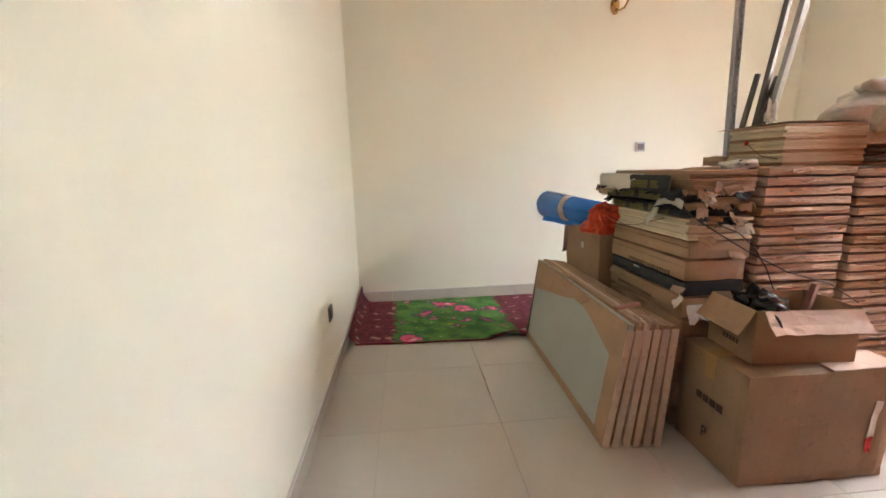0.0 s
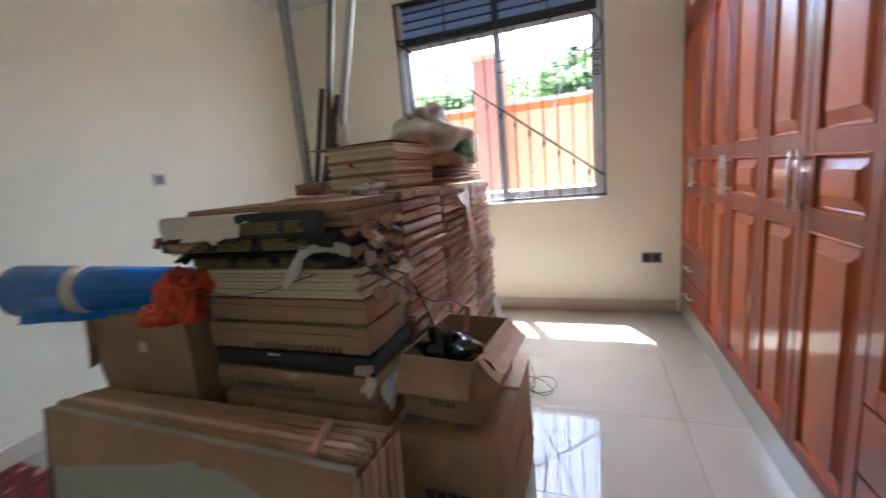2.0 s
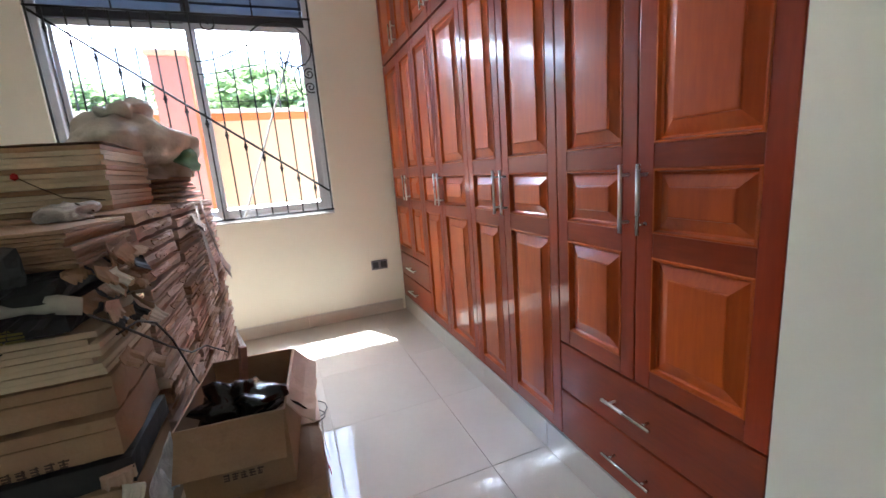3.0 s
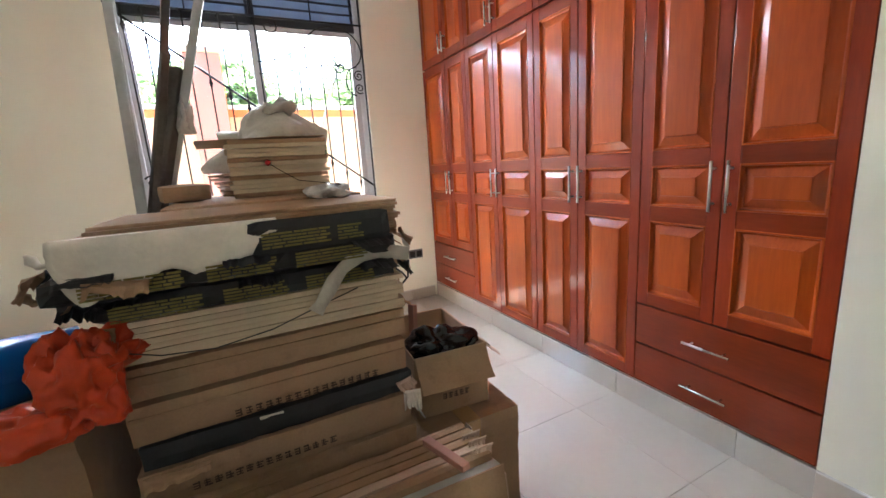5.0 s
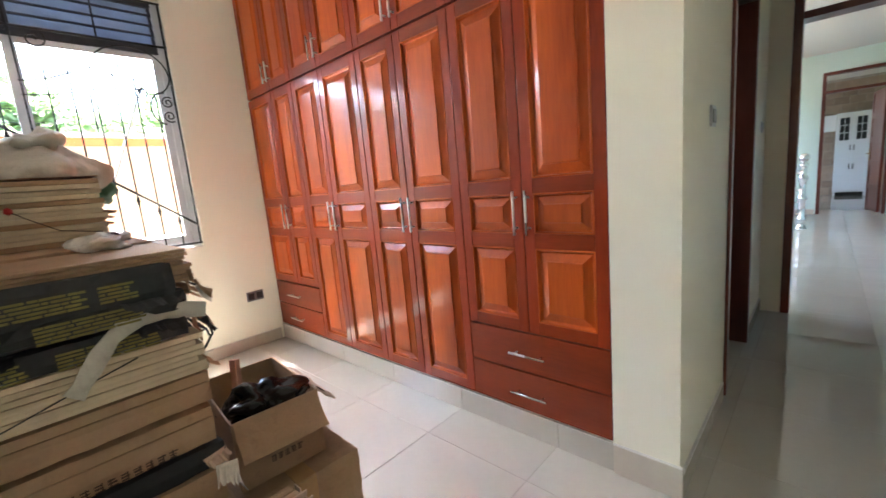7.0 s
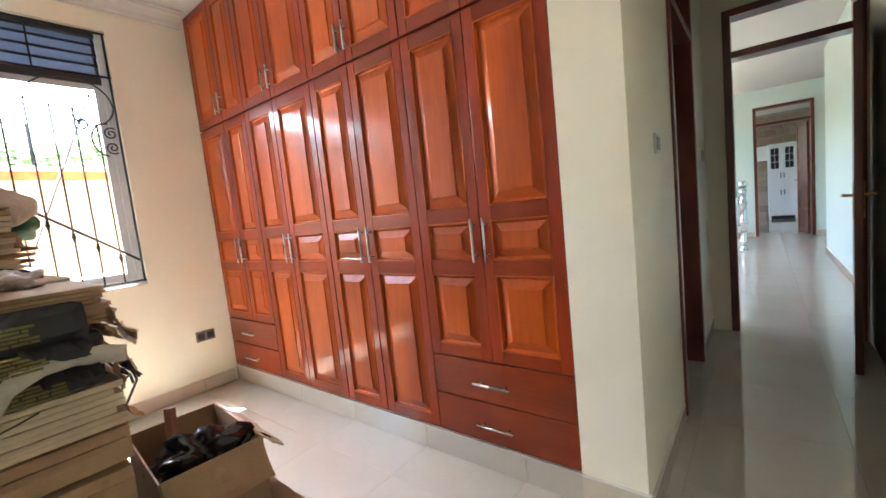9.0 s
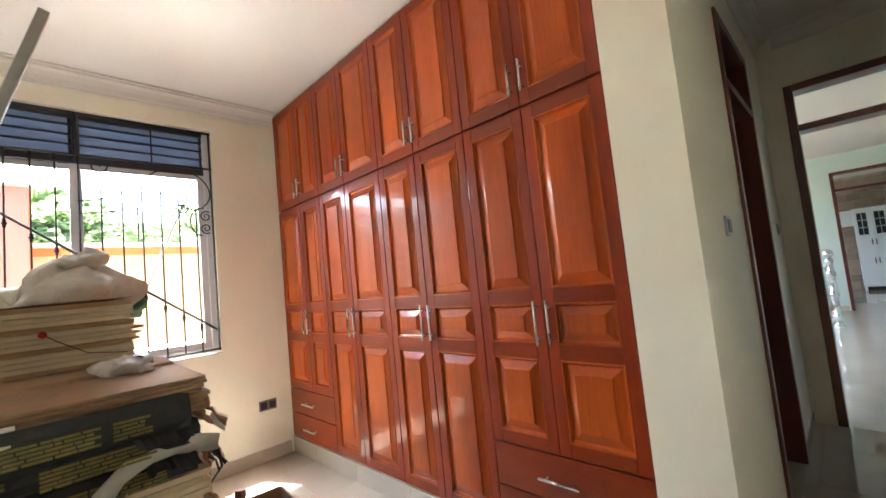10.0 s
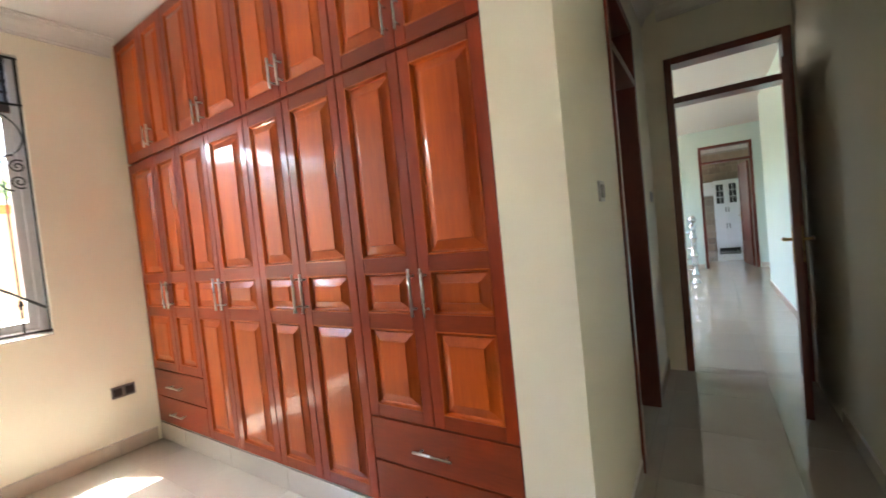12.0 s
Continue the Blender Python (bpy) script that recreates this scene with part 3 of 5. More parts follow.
for q in (1.486, 2.088, 2.69, 3.29, 3.89, XE):
    part("plinth_tile", box(bmesh.new(), px + 0.0012, q - 0.0012, 0.4935, 0.507, 0.001, 0.134, 0.003), TILE, plinth)
    px = q


# ---- doorways ----
def door_frame(name, axis, face0, face1, v0, v1, top, bar_z, label):
    """A mahogany lining with a transom light: two jambs, a head, a transom bar and a pane."""
    d = thing(name, pose(0, 0, 0), label, "door frame", kind="structure")

    def piece(nm, a, c, z0, z1, m, f0=face0, f1=face1, bev=0.004):
        bm = box(bmesh.new(), f0, f1, a, c, z0, z1, bev) if axis == "x" else box(bmesh.new(), a, c, f0, f1, z0, z1, bev)
        return part(nm, bm, m, d)
    w = 0.055
    piece("jamb", v0, v0 + w, 0.002, top, MAHOG)
    piece("jamb", v1 - w, v1, 0.002, top, MAHOG)
    piece("head", v0 + w, v1 - w, top - w, top, MAHOG)
    piece("transom_bar", v0 + w, v1 - w, bar_z, bar_z + 0.05, MAHOG)
    mid = (face0 + face1) / 2
    piece("transom_pane", v0 + w, v1 - w, bar_z + 0.05, top - w, GLASS, mid - 0.002, mid + 0.002, 0).visible_shadow = False
    return d


def door_leaf(name, m, width, height, label, brass=True):
    """A panelled leaf that hangs from its local origin along +x."""
    d = thing(name, m, label, "door", kind="structure")
    st = 0.10
    bm = box(bmesh.new(), 0, st, -0.02, 0.02, 0.01, height, 0.003)
    box(bm, width - st, width, -0.02, 0.02, 0.01, height, 0.003)
    rows = 5
    gap = (height - 0.01) / rows
    for i in range(rows + 1):
        z = 0.01 + i * gap
        z0, z1 = max(0.01, z - 0.05), min(height, z + 0.05)
        box(bm, st, width - st, -0.02, 0.02, z0, z1, 0.003)
    part("leaf_frame", bm, MAHOG, d)
    for i in range(rows):
        z0, z1 = 0.01 + i * gap + 0.05, 0.01 + (i + 1) * gap - 0.05
        part("panel", box(bmesh.new(), st, width - st, -0.010, 0.010, z0, z1, 0.008), MAHOG, d)
    if brass:
        for s in (-1, 1):
            bm = box(bmesh.new(), width - 0.075, width - 0.035, s * 0.021, s * 0.027, 0.98, 1.20, 0.002) if s > 0 else box(bmesh.new(), width - 0.075, width - 0.035, -0.027, -0.021, 0.98, 1.20, 0.002)
            tube(bm, [(width - 0.055, s * 0.024, 1.12), (width - 0.055, s * 0.065, 1.12), (width - 0.075, s * 0.07, 1.12), (width - 0.18, s * 0.068, 1.12)], 0.010, 8)
            part("door_handle", bm, BRASS, d, "brass lever handle")
    return d


door_frame("door_frame_1", "y", -2.262, -2.085, 0.012, 0.828, 2.62, 2.245, "dark mahogany bedroom door frame with a transom light")
door_leaf("door_1", pose(0.062, -2.06, 0, 0, 0, 82.5), 0.70, 2.22, "open dark mahogany panelled door with a brass handle")
door_frame("door_frame_2", "x", 0.955, 1.127, -1.328, -0.422, 2.66, 2.24, "dark mahogany side door frame with a transom light")
door_leaf("door_2", pose(1.15, -1.29, 0, 0, 0, 3), 0.79, 2.22, "dark mahogany side door standing open inwards")
door_frame("door_frame_3", "y", -9.162, -8.988, -0.258, 0.708, 2.71, 2.32, "mahogany kitchen door frame with a transom light")
door_leaf("door_3", pose(-0.17, -9.19, 0, 0, 0, -82), 0.82, 2.30, "open reddish panelled kitchen door", True)

# ---- wardrobe ----
wr = thing("wardrobe", pose(0, 0, 0), "built-in orange-red varnished wood wardrobe with raised panel doors", "wardrobe")
YF = 0.484
part("body", box(bmesh.new(), 1.224, XE - 0.002, -0.095, YF - 0.002, 0.138, 3.055), STILE, wr)


def frustum(bm, x0, x1, z0, z1, y):
    """A raised and fielded panel: a cove, a sunk border, a slope and a flat middle."""
    s = min(0.054, (x1 - x0) * 0.23, (z1 - z0) * 0.27)
    loops = ((0.0, 0.0005), (0.003, 0.004), (0.007, 0.004), (0.011, -0.009), (0.017, -0.013), (s, 0.001), (s + 0.002, 0.005), (s + 0.006, 0.006))
    rings = [[bm.verts.new((a, y + d, c)) for a, c in ((x0 + i, z0 + i), (x1 - i, z0 + i), (x1 - i, z1 - i), (x0 + i, z1 - i))] for i, d in loops]
    for a, c in zip(rings, rings[1:]):
        for k in range(4):
            bm.faces.new((a[k], a[(k + 1) % 4], c[(k + 1) % 4], c[k]))
    bm.faces.new(rings[-1])
    return bm


def bar_handle(parent, x, z0, z1, y, level=False):
    bm = bmesh.new()
    if level:
        tube(bm, [(z0, y + 0.032, x), (z1, y + 0.032, x)], 0.006, 10)
        for q in (z0 + 0.03, z1 - 0.03):
            tube(bm, [(q, y, x), (q, y + 0.030, x)], 0.0045, 8)
    else:
        tube(bm, [(x, y + 0.032, z0), (x, y + 0.032, z1)], 0.006, 10)
        for q in (z0 + 0.03, z1 - 0.03):
            tube(bm, [(x, y, q), (x, y + 0.030, q)], 0.0045, 8)
    part("handle", bm, STEEL, parent, "brushed steel bar handle", smooth=True)


def ward_door(x0, x1, z0, z1, rails, handle_x, hz0, hz1):
    """A framed door: stiles, rails at the given heights, and a fielded panel in each field."""
    x0, x1, z0, z1 = x0 + 0.002, x1 - 0.002, z0 + 0.002, z1 - 0.002
    st = 0.054
    y0, y1 = YF, YF + 0.022
    door = part("door", box(bmesh.new(), x0 + 0.001, x1 - 0.001, y0, y0 + 0.006, z0 + 0.001, z1 - 0.001), STILE, wr)
    for a, c in ((x0, x0 + st), (x1 - st, x1)):
        part("stile", box(bmesh.new(), a, c, y0 + 0.0062, y1, z0, z1, 0.003), STILE, door)
    for a, c in rails:
        part("rail", box(bmesh.new(), x0 + st, x1 - st, y0 + 0.0062, y1 - 0.0008, a, c, 0.003), RAIL, door)
    for (a, c), (e, f) in zip(rails, rails[1:]):
        part("panel", frustum(bmesh.new(), x0 + st - 0.001, x1 - st + 0.001, c - 0.001, e + 0.001, y1 - 0.001), PANEL, door)
    bar_handle(door, handle_x, hz0, hz1, y1)


COLS = (XE - 0.004, 3.862, 3.530, 3.157, 2.733, 2.376, 1.978, 1.612, 1.226)
for k in range(8):
    xb, xa = COLS[k], COLS[k + 1]
    hx = xa + 0.032 if k % 2 == 0 else xb - 0.032
    short = k in (0, 1, 6, 7)
    lo = 0.560 if short else 0.142
    ward_door(xa, xb, lo, 2.132, ((lo + 0.002, lo + 0.062), (0.975, 1.045), (1.225, 1.292), (2.066, 2.130)), hx, 1.04, 1.24)
    ward_door(xa, xb, 2.142, 3.045, ((2.144, 2.21), (2.975, 3.043)), hx, 2.195, 2.345)
for xa, xb in ((COLS[2], COLS[0]), (COLS[8], COLS[6])):
    for z0, z1 in ((0.352, 0.556), (0.142, 0.348)):
        dr = part("drawer", box(bmesh.new(), xa + 0.002, xb - 0.002, YF, YF + 0.022, z0 + 0.002, z1 - 0.002, 0.004), DRAWER, wr)
        mid = (xa + xb) / 2 + 0.02
        bar_handle(dr, (z0 + z1) / 2 - 0.005, mid - 0.098, mid + 0.098, YF + 0.022, True)


# ---- electrical fittings ----
def plate(name, m, w, h, material, inner, label, rocker=2):
    d = thing(name, m, label, "switch" if "switch" in name else "socket")
    part("plate", box(bmesh.new(), -w / 2, w / 2, 0, 0.010, -h / 2, h / 2, 0.003), material, d)
    for i in range(rocker):
        c = -w / 2 + (i + 0.5) * w / rocker
        part("rocker", box(bmesh.new(), c - w / rocker * 0.36, c + w / rocker * 0.36, 0.0102, 0.014, -h * 0.33, h * 0.33, 0.002), inner, d)


plate("wall_socket", pose(XE, 0.715, 0.458, 0, 0, 90), 0.146, 0.086, SOCKET, BLACKP, "grey double socket on the cream wall")
plate("wall_socket", pose(0.0, 2.52, 0.43, 0, 0, -90), 0.086, 0.086, SOCKET, BLACKP, "dark grey socket low on the cream wall", 1)
plate("wall_switch", pose(2.725, YN, 1.405, 0, 0, 180), 0.086, 0.086, SWITCH, SOCKET, "silver rocker switch with a dark insert", 1)
plate("wall_switch", pose(0.970, 0.032, 1.482, 0, 0, 90), 0.086, 0.086, SWITCH, SOCKET, "silver rocker switch beside the side door", 1)
plate("wall_switch", pose(0.970, -1.80, 1.50, 0, 0, 90), 0.08, 0.08, SWITCH, SWITCH, "silver switch beside the bedroom door", 1)

# brass wall lamp
wl = thing("wall_lamp", pose(2.40, YN, 2.63), "brass wall lamp with a clear glass shade", "lamp")
part("backplate", lathe(bmesh.new(), [(0.001, 0.020), (0.030, 0.020), (0.048, 0.012), (0.055, 0.0), (0.055, -0.001)], 20, Matrix.Rotation(radians(90), 4, "X") @ Matrix.Diagonal((0.8, 1.35, 1, 1))), BRASS, wl, smooth=True)
part("arm", tube(bmesh.new(), [(0, -0.01, -0.02), (0.01, -0.06, -0.055), (0.03, -0.11, -0.05), (0.045, -0.135, -0.01), (0.045, -0.135, 0.03)], 0.009, 10), BRASS, wl, smooth=True)
part("cup", lathe(bmesh.new(), [(0.012, 0.0), (0.020, 0.01), (0.034, 0.03), (0.036, 0.045)], 16, Matrix.Translation((0.045, -0.135, 0.03))), BRASS, wl, smooth=True)
part("shade", lathe(bmesh.new(), [(0.034, 0.0), (0.052, 0.03), (0.058, 0.07), (0.050, 0.12), (0.056, 0.15)], 20, Matrix.Translation((0.045, -0.135, 0.07))), LAMPGLASS, wl, "clear glass shade", smooth=True)

# chandelier
ch = thing("chandelier", pose(2.22, 2.32, H), "brass chandelier with clear glass cups under the ceiling", "chandelier")
part("canopy", lathe(bmesh.new(), [(0.07, 0.0), (0.068, -0.012), (0.04, -0.03), (0.012, -0.045)], 20), BRASS, ch, smooth=True)
part("stem", lathe(bmesh.new(), [(0.010, -0.04), (0.010, -0.22), (0.035, -0.26), (0.045, -0.34), (0.02, -0.38), (0.030, -0.41), (0.004, -0.45)], 16), BRASS, ch, smooth=True)
for k in range(3):
    m = Matrix.Translation((0, 0, 0.115)) @ Matrix.Rotation(radians(120 * k - 90), 4, "Z")
    arm = part("arm", tube(bmesh.new(), [m @ Vector(p) for p in ((0.03, 0, -0.40), (0.12, 0, -0.47), (0.22, 0, -0.50), (0.31, 0, -0.46), (0.34, 0, -0.50), (0.34, 0, -0.58))], 0.008, 8), BRASS, ch, smooth=True)
    part("cup", lathe(bmesh.new(), [(0.006, -0.725), (0.014, -0.71), (0.012, -0.68), (0.03, -0.665), (0.028, -0.64), (0.01, -0.58)], 14, m @ Matrix.Translation((0.34, 0, 0))), BRASS, arm, smooth=True)
    part("shade", lathe(bmesh.new(), [(0.030, -0.66), (0.050, -0.655), (0.052, -0.56), (0.052, -0.50)], 18, m @ Matrix.Translation((0.34, 0, 0))), LAMPGLASS, arm, "clear glass cup", smooth=True)


# ---- cartons ----
def crumpled(l, w, h, seed, amount=0.004, cell=0.035, soft=0.003):
    """A worn carton body, its origin at the middle of its base: a gridded box with dented faces and blunted edges."""
    rng = random.Random(seed)
    bm = bmesh.new()
    nx, ny, nz = max(2, round(l / cell)), max(2, round(w / cell)), max(2, round(h / cell))
    off = Vector((rng.uniform(0, 50), rng.uniform(0, 50), rng.uniform(0, 50)))
    verts = {}

    def v(i, j, k):
        key = (i, j, k)
        if key not in verts:
            p = Vector((l * (i / nx - 0.5), w * (j / ny - 0.5), h * k / nz))
            on = (i in (0, nx)) + (j in (0, ny)) + (k in (0, nz))
            d = noise.noise_vector(p * 14 + off) * amount + noise.noise_vector(p * 4 + off) * amount * 1.3
            if k in (0, nz):
                d.z *= 0.3
            if on >= 2:
                d -= Vector((p.x / l, p.y / w, (p.z - h / 2) / h)) * 2 * soft * (1 + rng.random())
            verts[key] = bm.verts.new(p + d)
        return verts[key]
    for i in range(nx):
        for j in range(ny):
            for k in (0, nz):
                bm.faces.new((v(i, j, k), v(i + 1, j, k), v(i + 1, j + 1, k), v(i, j + 1, k)))
    for i in range(nx):
        for k in range(nz):
            for j in (0, ny):
                bm.faces.new((v(i, j, k), v(i + 1, j, k), v(i + 1, j, k + 1), v(i, j, k + 1)))
    for j in range(ny):
        for k in range(nz):
            for i in (0, nx):
                bm.faces.new((v(i, j, k), v(i, j + 1, k), v(i, j + 1, k + 1), v(i, j, k + 1)))
    return bm


def ragged(w, h, seed, rough=0.3, thick=0.0025, curl=0.0, nx=14):
    """A torn sheet in the local xz plane, hanging from z = 0, with an uneven lower edge and a curl outwards (-y)."""
    rng = random.Random(seed)
    bm = bmesh.new()
    rows = 5
    front, back = [], []
    for i in range(nx + 1):
        x = w * (i / nx - 0.5)
        hh = h * (1 - rough * (0.5 + 0.5 * noise.noise(Vector((x * 22, seed * 3.7, 0)))) - rough * 0.4 * rng.random())
        a, c = [], []
        for j in range(rows + 1):
            f = j / rows
            y = -curl * f * f + 0.006 * noise.noise(Vector((x * 18, f * 3, seed * 1.3)))
            a.append(bm.verts.new((x + 0.006 * f * noise.noise(Vector((x * 30, f * 5, seed))), y, -hh * f)))
            c.append(bm.verts.new((x, y + thick, -hh * f)))
        front.append(a)
        back.append(c)
    for i in range(nx):
        for j in range(rows):
            bm.faces.new((front[i][j], front[i + 1][j], front[i + 1][j + 1], front[i][j + 1]))
            bm.faces.new((back[i][j], back[i][j + 1], back[i + 1][j + 1], back[i + 1][j]))
        bm.faces.new((front[i][rows], front[i + 1][rows], back[i + 1][rows], back[i][rows]))
        bm.faces.new((front[i][0], back[i][0], back[i + 1][0], front[i + 1][0]))
    for i in (0, nx):
        for j in range(rows):
            bm.faces.new((front[i][j], front[i][j + 1], back[i][j + 1], back[i][j]))
    return bm


def drape(w, thick, drop, seed, nx=44):
    """A soft slab edge hanging from z = 0 in the local xz plane; drop(u) is its length at u = 0..1 along x."""
    bm = bmesh.new()
    rings = []
    rows = 6
    for i in range(nx + 1):
        u = i / nx
        x = w * (u - 0.5)
        hh = drop(u) + 0.006 * noise.noise(Vector((x * 60, seed, 0)))
        y = [-0.012 * math.sin(math.pi * 0.8 * j / rows) - 0.008 * noise.noise(Vector((x * 9, j * 0.35, seed * 1.3))) for j in range(rows + 1)]
        ring = [bm.verts.new((x + 0.004 * noise.noise(Vector((j, x * 20, seed))), y[j], -hh * j / rows)) for j in range(rows + 1)]
        ring += [bm.verts.new((x, y[j] + thick, -hh * j / rows)) for j in reversed(range(rows + 1))]
        rings.append(ring)
    n = len(rings[0])
    for a, c in zip(rings, rings[1:]):
        for q in range(n):
            bm.faces.new((a[q], a[(q + 1) % n], c[(q + 1) % n], c[q]))
    bm.faces.new(rings[0]), bm.faces.new(rings[-1])
    bmesh.ops.recalc_face_normals(bm, faces=bm.faces[:])
    return bm


def print_lines(w, h, seed, rows=5):
    """Close lines of unreadable small print, in the local xz plane at y = 0, facing -y."""
    rng = random.Random(seed)
    bm = bmesh.new()
    for k in range(rows):
        x = -w / 2
        while x < w / 2 - 0.012:
            n = min(rng.uniform(0.008, 0.045), w / 2 - x)
            box(bm, x, x + n, -0.0012, 0, h * k / rows, h * (k + 0.62) / rows)
            x += n + rng.uniform(0.0015, 0.004)
    return bm


def glyphs(w, h, count, seed):
    """Rows of little printed blocks, as wide as the writing, in the local xz plane at y = 0, facing -y."""
    rng = random.Random(seed)
    bm = bmesh.new()
    step = w / count
    for i in range(count):
        x = -w / 2 + i * step
        for r in range(3):
            z = h * r / 3
            box(bm, x + step * 0.08, x + step * rng.uniform(0.6, 0.85), -0.0012, 0, z + h * 0.03, z + h * rng.uniform(0.13, 0.24))
        q = x + step * rng.uniform(0.2, 0.6)
        box(bm, q, q + step * 0.13, -0.0014, 0.0002, 0.02 * h, h * 0.93)
    return bm


def tile_carton(m, l, w, h, seed, material, label, group, flaps=1, seams=3):
    """A carton of floor tiles: a dented body, a loose tape strip and torn flaps at one end."""
    d = thing("tile_carton", m, label, "carton", group)
    rng = random.Random(seed * 7 + 1)
    part("body", crumpled(l, w, h, seed), material, d)
    for f in range(flaps):
        fw = rng.uniform(0.10, 0.30) * min(1, l / 0.5)
        x = rng.uniform(-l / 2 + fw / 2, l / 2 - fw / 2)
        part("torn_flap", ragged(fw, h * rng.uniform(0.35, 0.8), seed + f * 31, 0.6, curl=min(rng.uniform(0.004, 0.020), h * 0.16)), CARDPINK if rng.random() < 0.6 else CARD, d,
             m=pose(x, -w / 2 - 0.006, h * rng.uniform(0.85, 1.0)))
    for f in (0.70, rng.uniform(0.15, 0.35), rng.uniform(0.42, 0.60))[:seams]:
        part("lid_seam", box(bmesh.new(), -l / 2 + 0.008, l / 2 - 0.008, -w / 2 - 0.0045, -w / 2 + 0.004, -0.0009, 0.0009), CARDIN, d, m=pose(0, 0, h * f, 0, rng.uniform(-1, 1), 0))
    return d


# three columns of tile cartons behind the front stack
rc = random.Random(5)
for c, (x0, x1, ztop) in enumerate(((2.025, 2.46, 1.225), (2.48, 2.96, 1.21), (2.98, 3.42, 1.20))):
    n = 28
    hh = ztop / n
    for i in range(n):
        l = x1 - x0 - rc.uniform(0, 0.015)
        tile_carton(rot((x0 + x1) / 2 + rc.uniform(-0.006, 0.006), 2.12 + rc.uniform(-0.007, 0.007), i * hh + 0.001, rc.uniform(-0.7, 0.7)), l, 0.58, hh - 0.0025, 100 + 40 * c + i,
                    CARDPINK if rc.random() < 0.75 else CARD, "worn brown carton of tiles with torn edges in a stack", "cartons in the tile stacks", flaps=2 if rc.random() < 0.35 else 1, seams=1 if rc.random() < 0.6 else 0)
# crumpled film hanging on the middle column
for x, z, w, h, s in ((2.80, 1.19, 0.10, 0.52, 3), (2.95, 1.21, 0.07, 0.34, 8), (2.70, 1.16, 0.16, 0.10, 12), (3.25, 0.90, 0.12, 0.16, 15), (3.30, 0.42, 0.16, 0.22, 18)):
    single("plastic_film", ragged(w, h, s, 0.5, 0.002, 0.03, 10), WRAP, pose(x, 1.808, z, 0, 0, 4), "torn strip of dusty clear plastic film", "film", "film on the stacks")

# the front stack, bottom to top
AX, AY = 1.845, 2.165
zz = 0.0
stack = [(0.110, CARD, 0.295, 0.64), (0.108, CARD, 0.295, 0.65), (0.112, CARD, 0.29, 0.64), (0.108, CARD, 0.295, 0.65), (0.112, CARD, 0.29, 0.655), (0.104, CARD, 0.29, 0.665)]
for i, (hh, mt, w, l) in enumerate(stack):
    d = tile_carton(rot(AX + rc.uniform(-0.006, 0.006), AY + rc.uniform(-0.01, 0.01), zz, -90 + rc.uniform(-0.8, 0.8)), l, w, hh - 0.004, 300 + i, mt,
                    "long brown carton in the front stack", "cartons in the front stack", flaps=1 if i > 3 else 0, seams=1 if i < 4 else 0)
    if i == 5:
        tagged(part("printed_line", glyphs(0.34, 0.020, 15, 4), INK, d, "row of dark printed characters", m=pose(-0.06, -w / 2 - 0.0075, 0.03)), kind="stuff")
    zz += hh
zz = 0.655
d = thing("dark_carton", rot(AX, AY - 0.005, zz, -90.5), "flat black carton between brown ones", "carton", "cartons in the front stack")
part("body", crumpled(0.655, 0.295, 0.066, 41, 0.003), BLACKCARD, d)
part("scuff", ragged(0.055, 0.010, 6, 0.5, 0.001), FOAM, d, "pale scuff on the edge", m=pose(-0.05, -0.152, 0.060))
zz += 0.068
for i, hh in enumerate((0.102, 0.088)):
    d = tile_carton(rot(AX + 0.002, AY + 0.004 * (1 - 2 * i), zz, -90 + 0.6 * i), 0.655, 0.295, hh - 0.004, 320 + i, CARD, "long brown carton in the front stack", "cartons in the front stack", flaps=0, seams=1)
    if i == 0:
        tagged(part("printed_line", glyphs(0.36, 0.020, 16, 9), INK, d, "row of dark printed characters", m=pose(0.06, -0.155, 0.012)), kind="stuff")
    zz += hh
# cream boards
d = thing("board_pack", rot(AX, AY, zz, -90.8), "pack of cream edged boards in the front stack", "boards")
for i in range(7):
    part("board", crumpled(0.66 - 0.012 * (i % 3), 0.30 - 0.01 * (i % 2), 0.0134, 60 + i, 0.0010, 0.08, 0.0004), SHEETS, d, m=pose(0.006 * math.sin(i * 2.1), 0.004 * math.cos(i * 3), i * 0.0136))
zz += 0.097
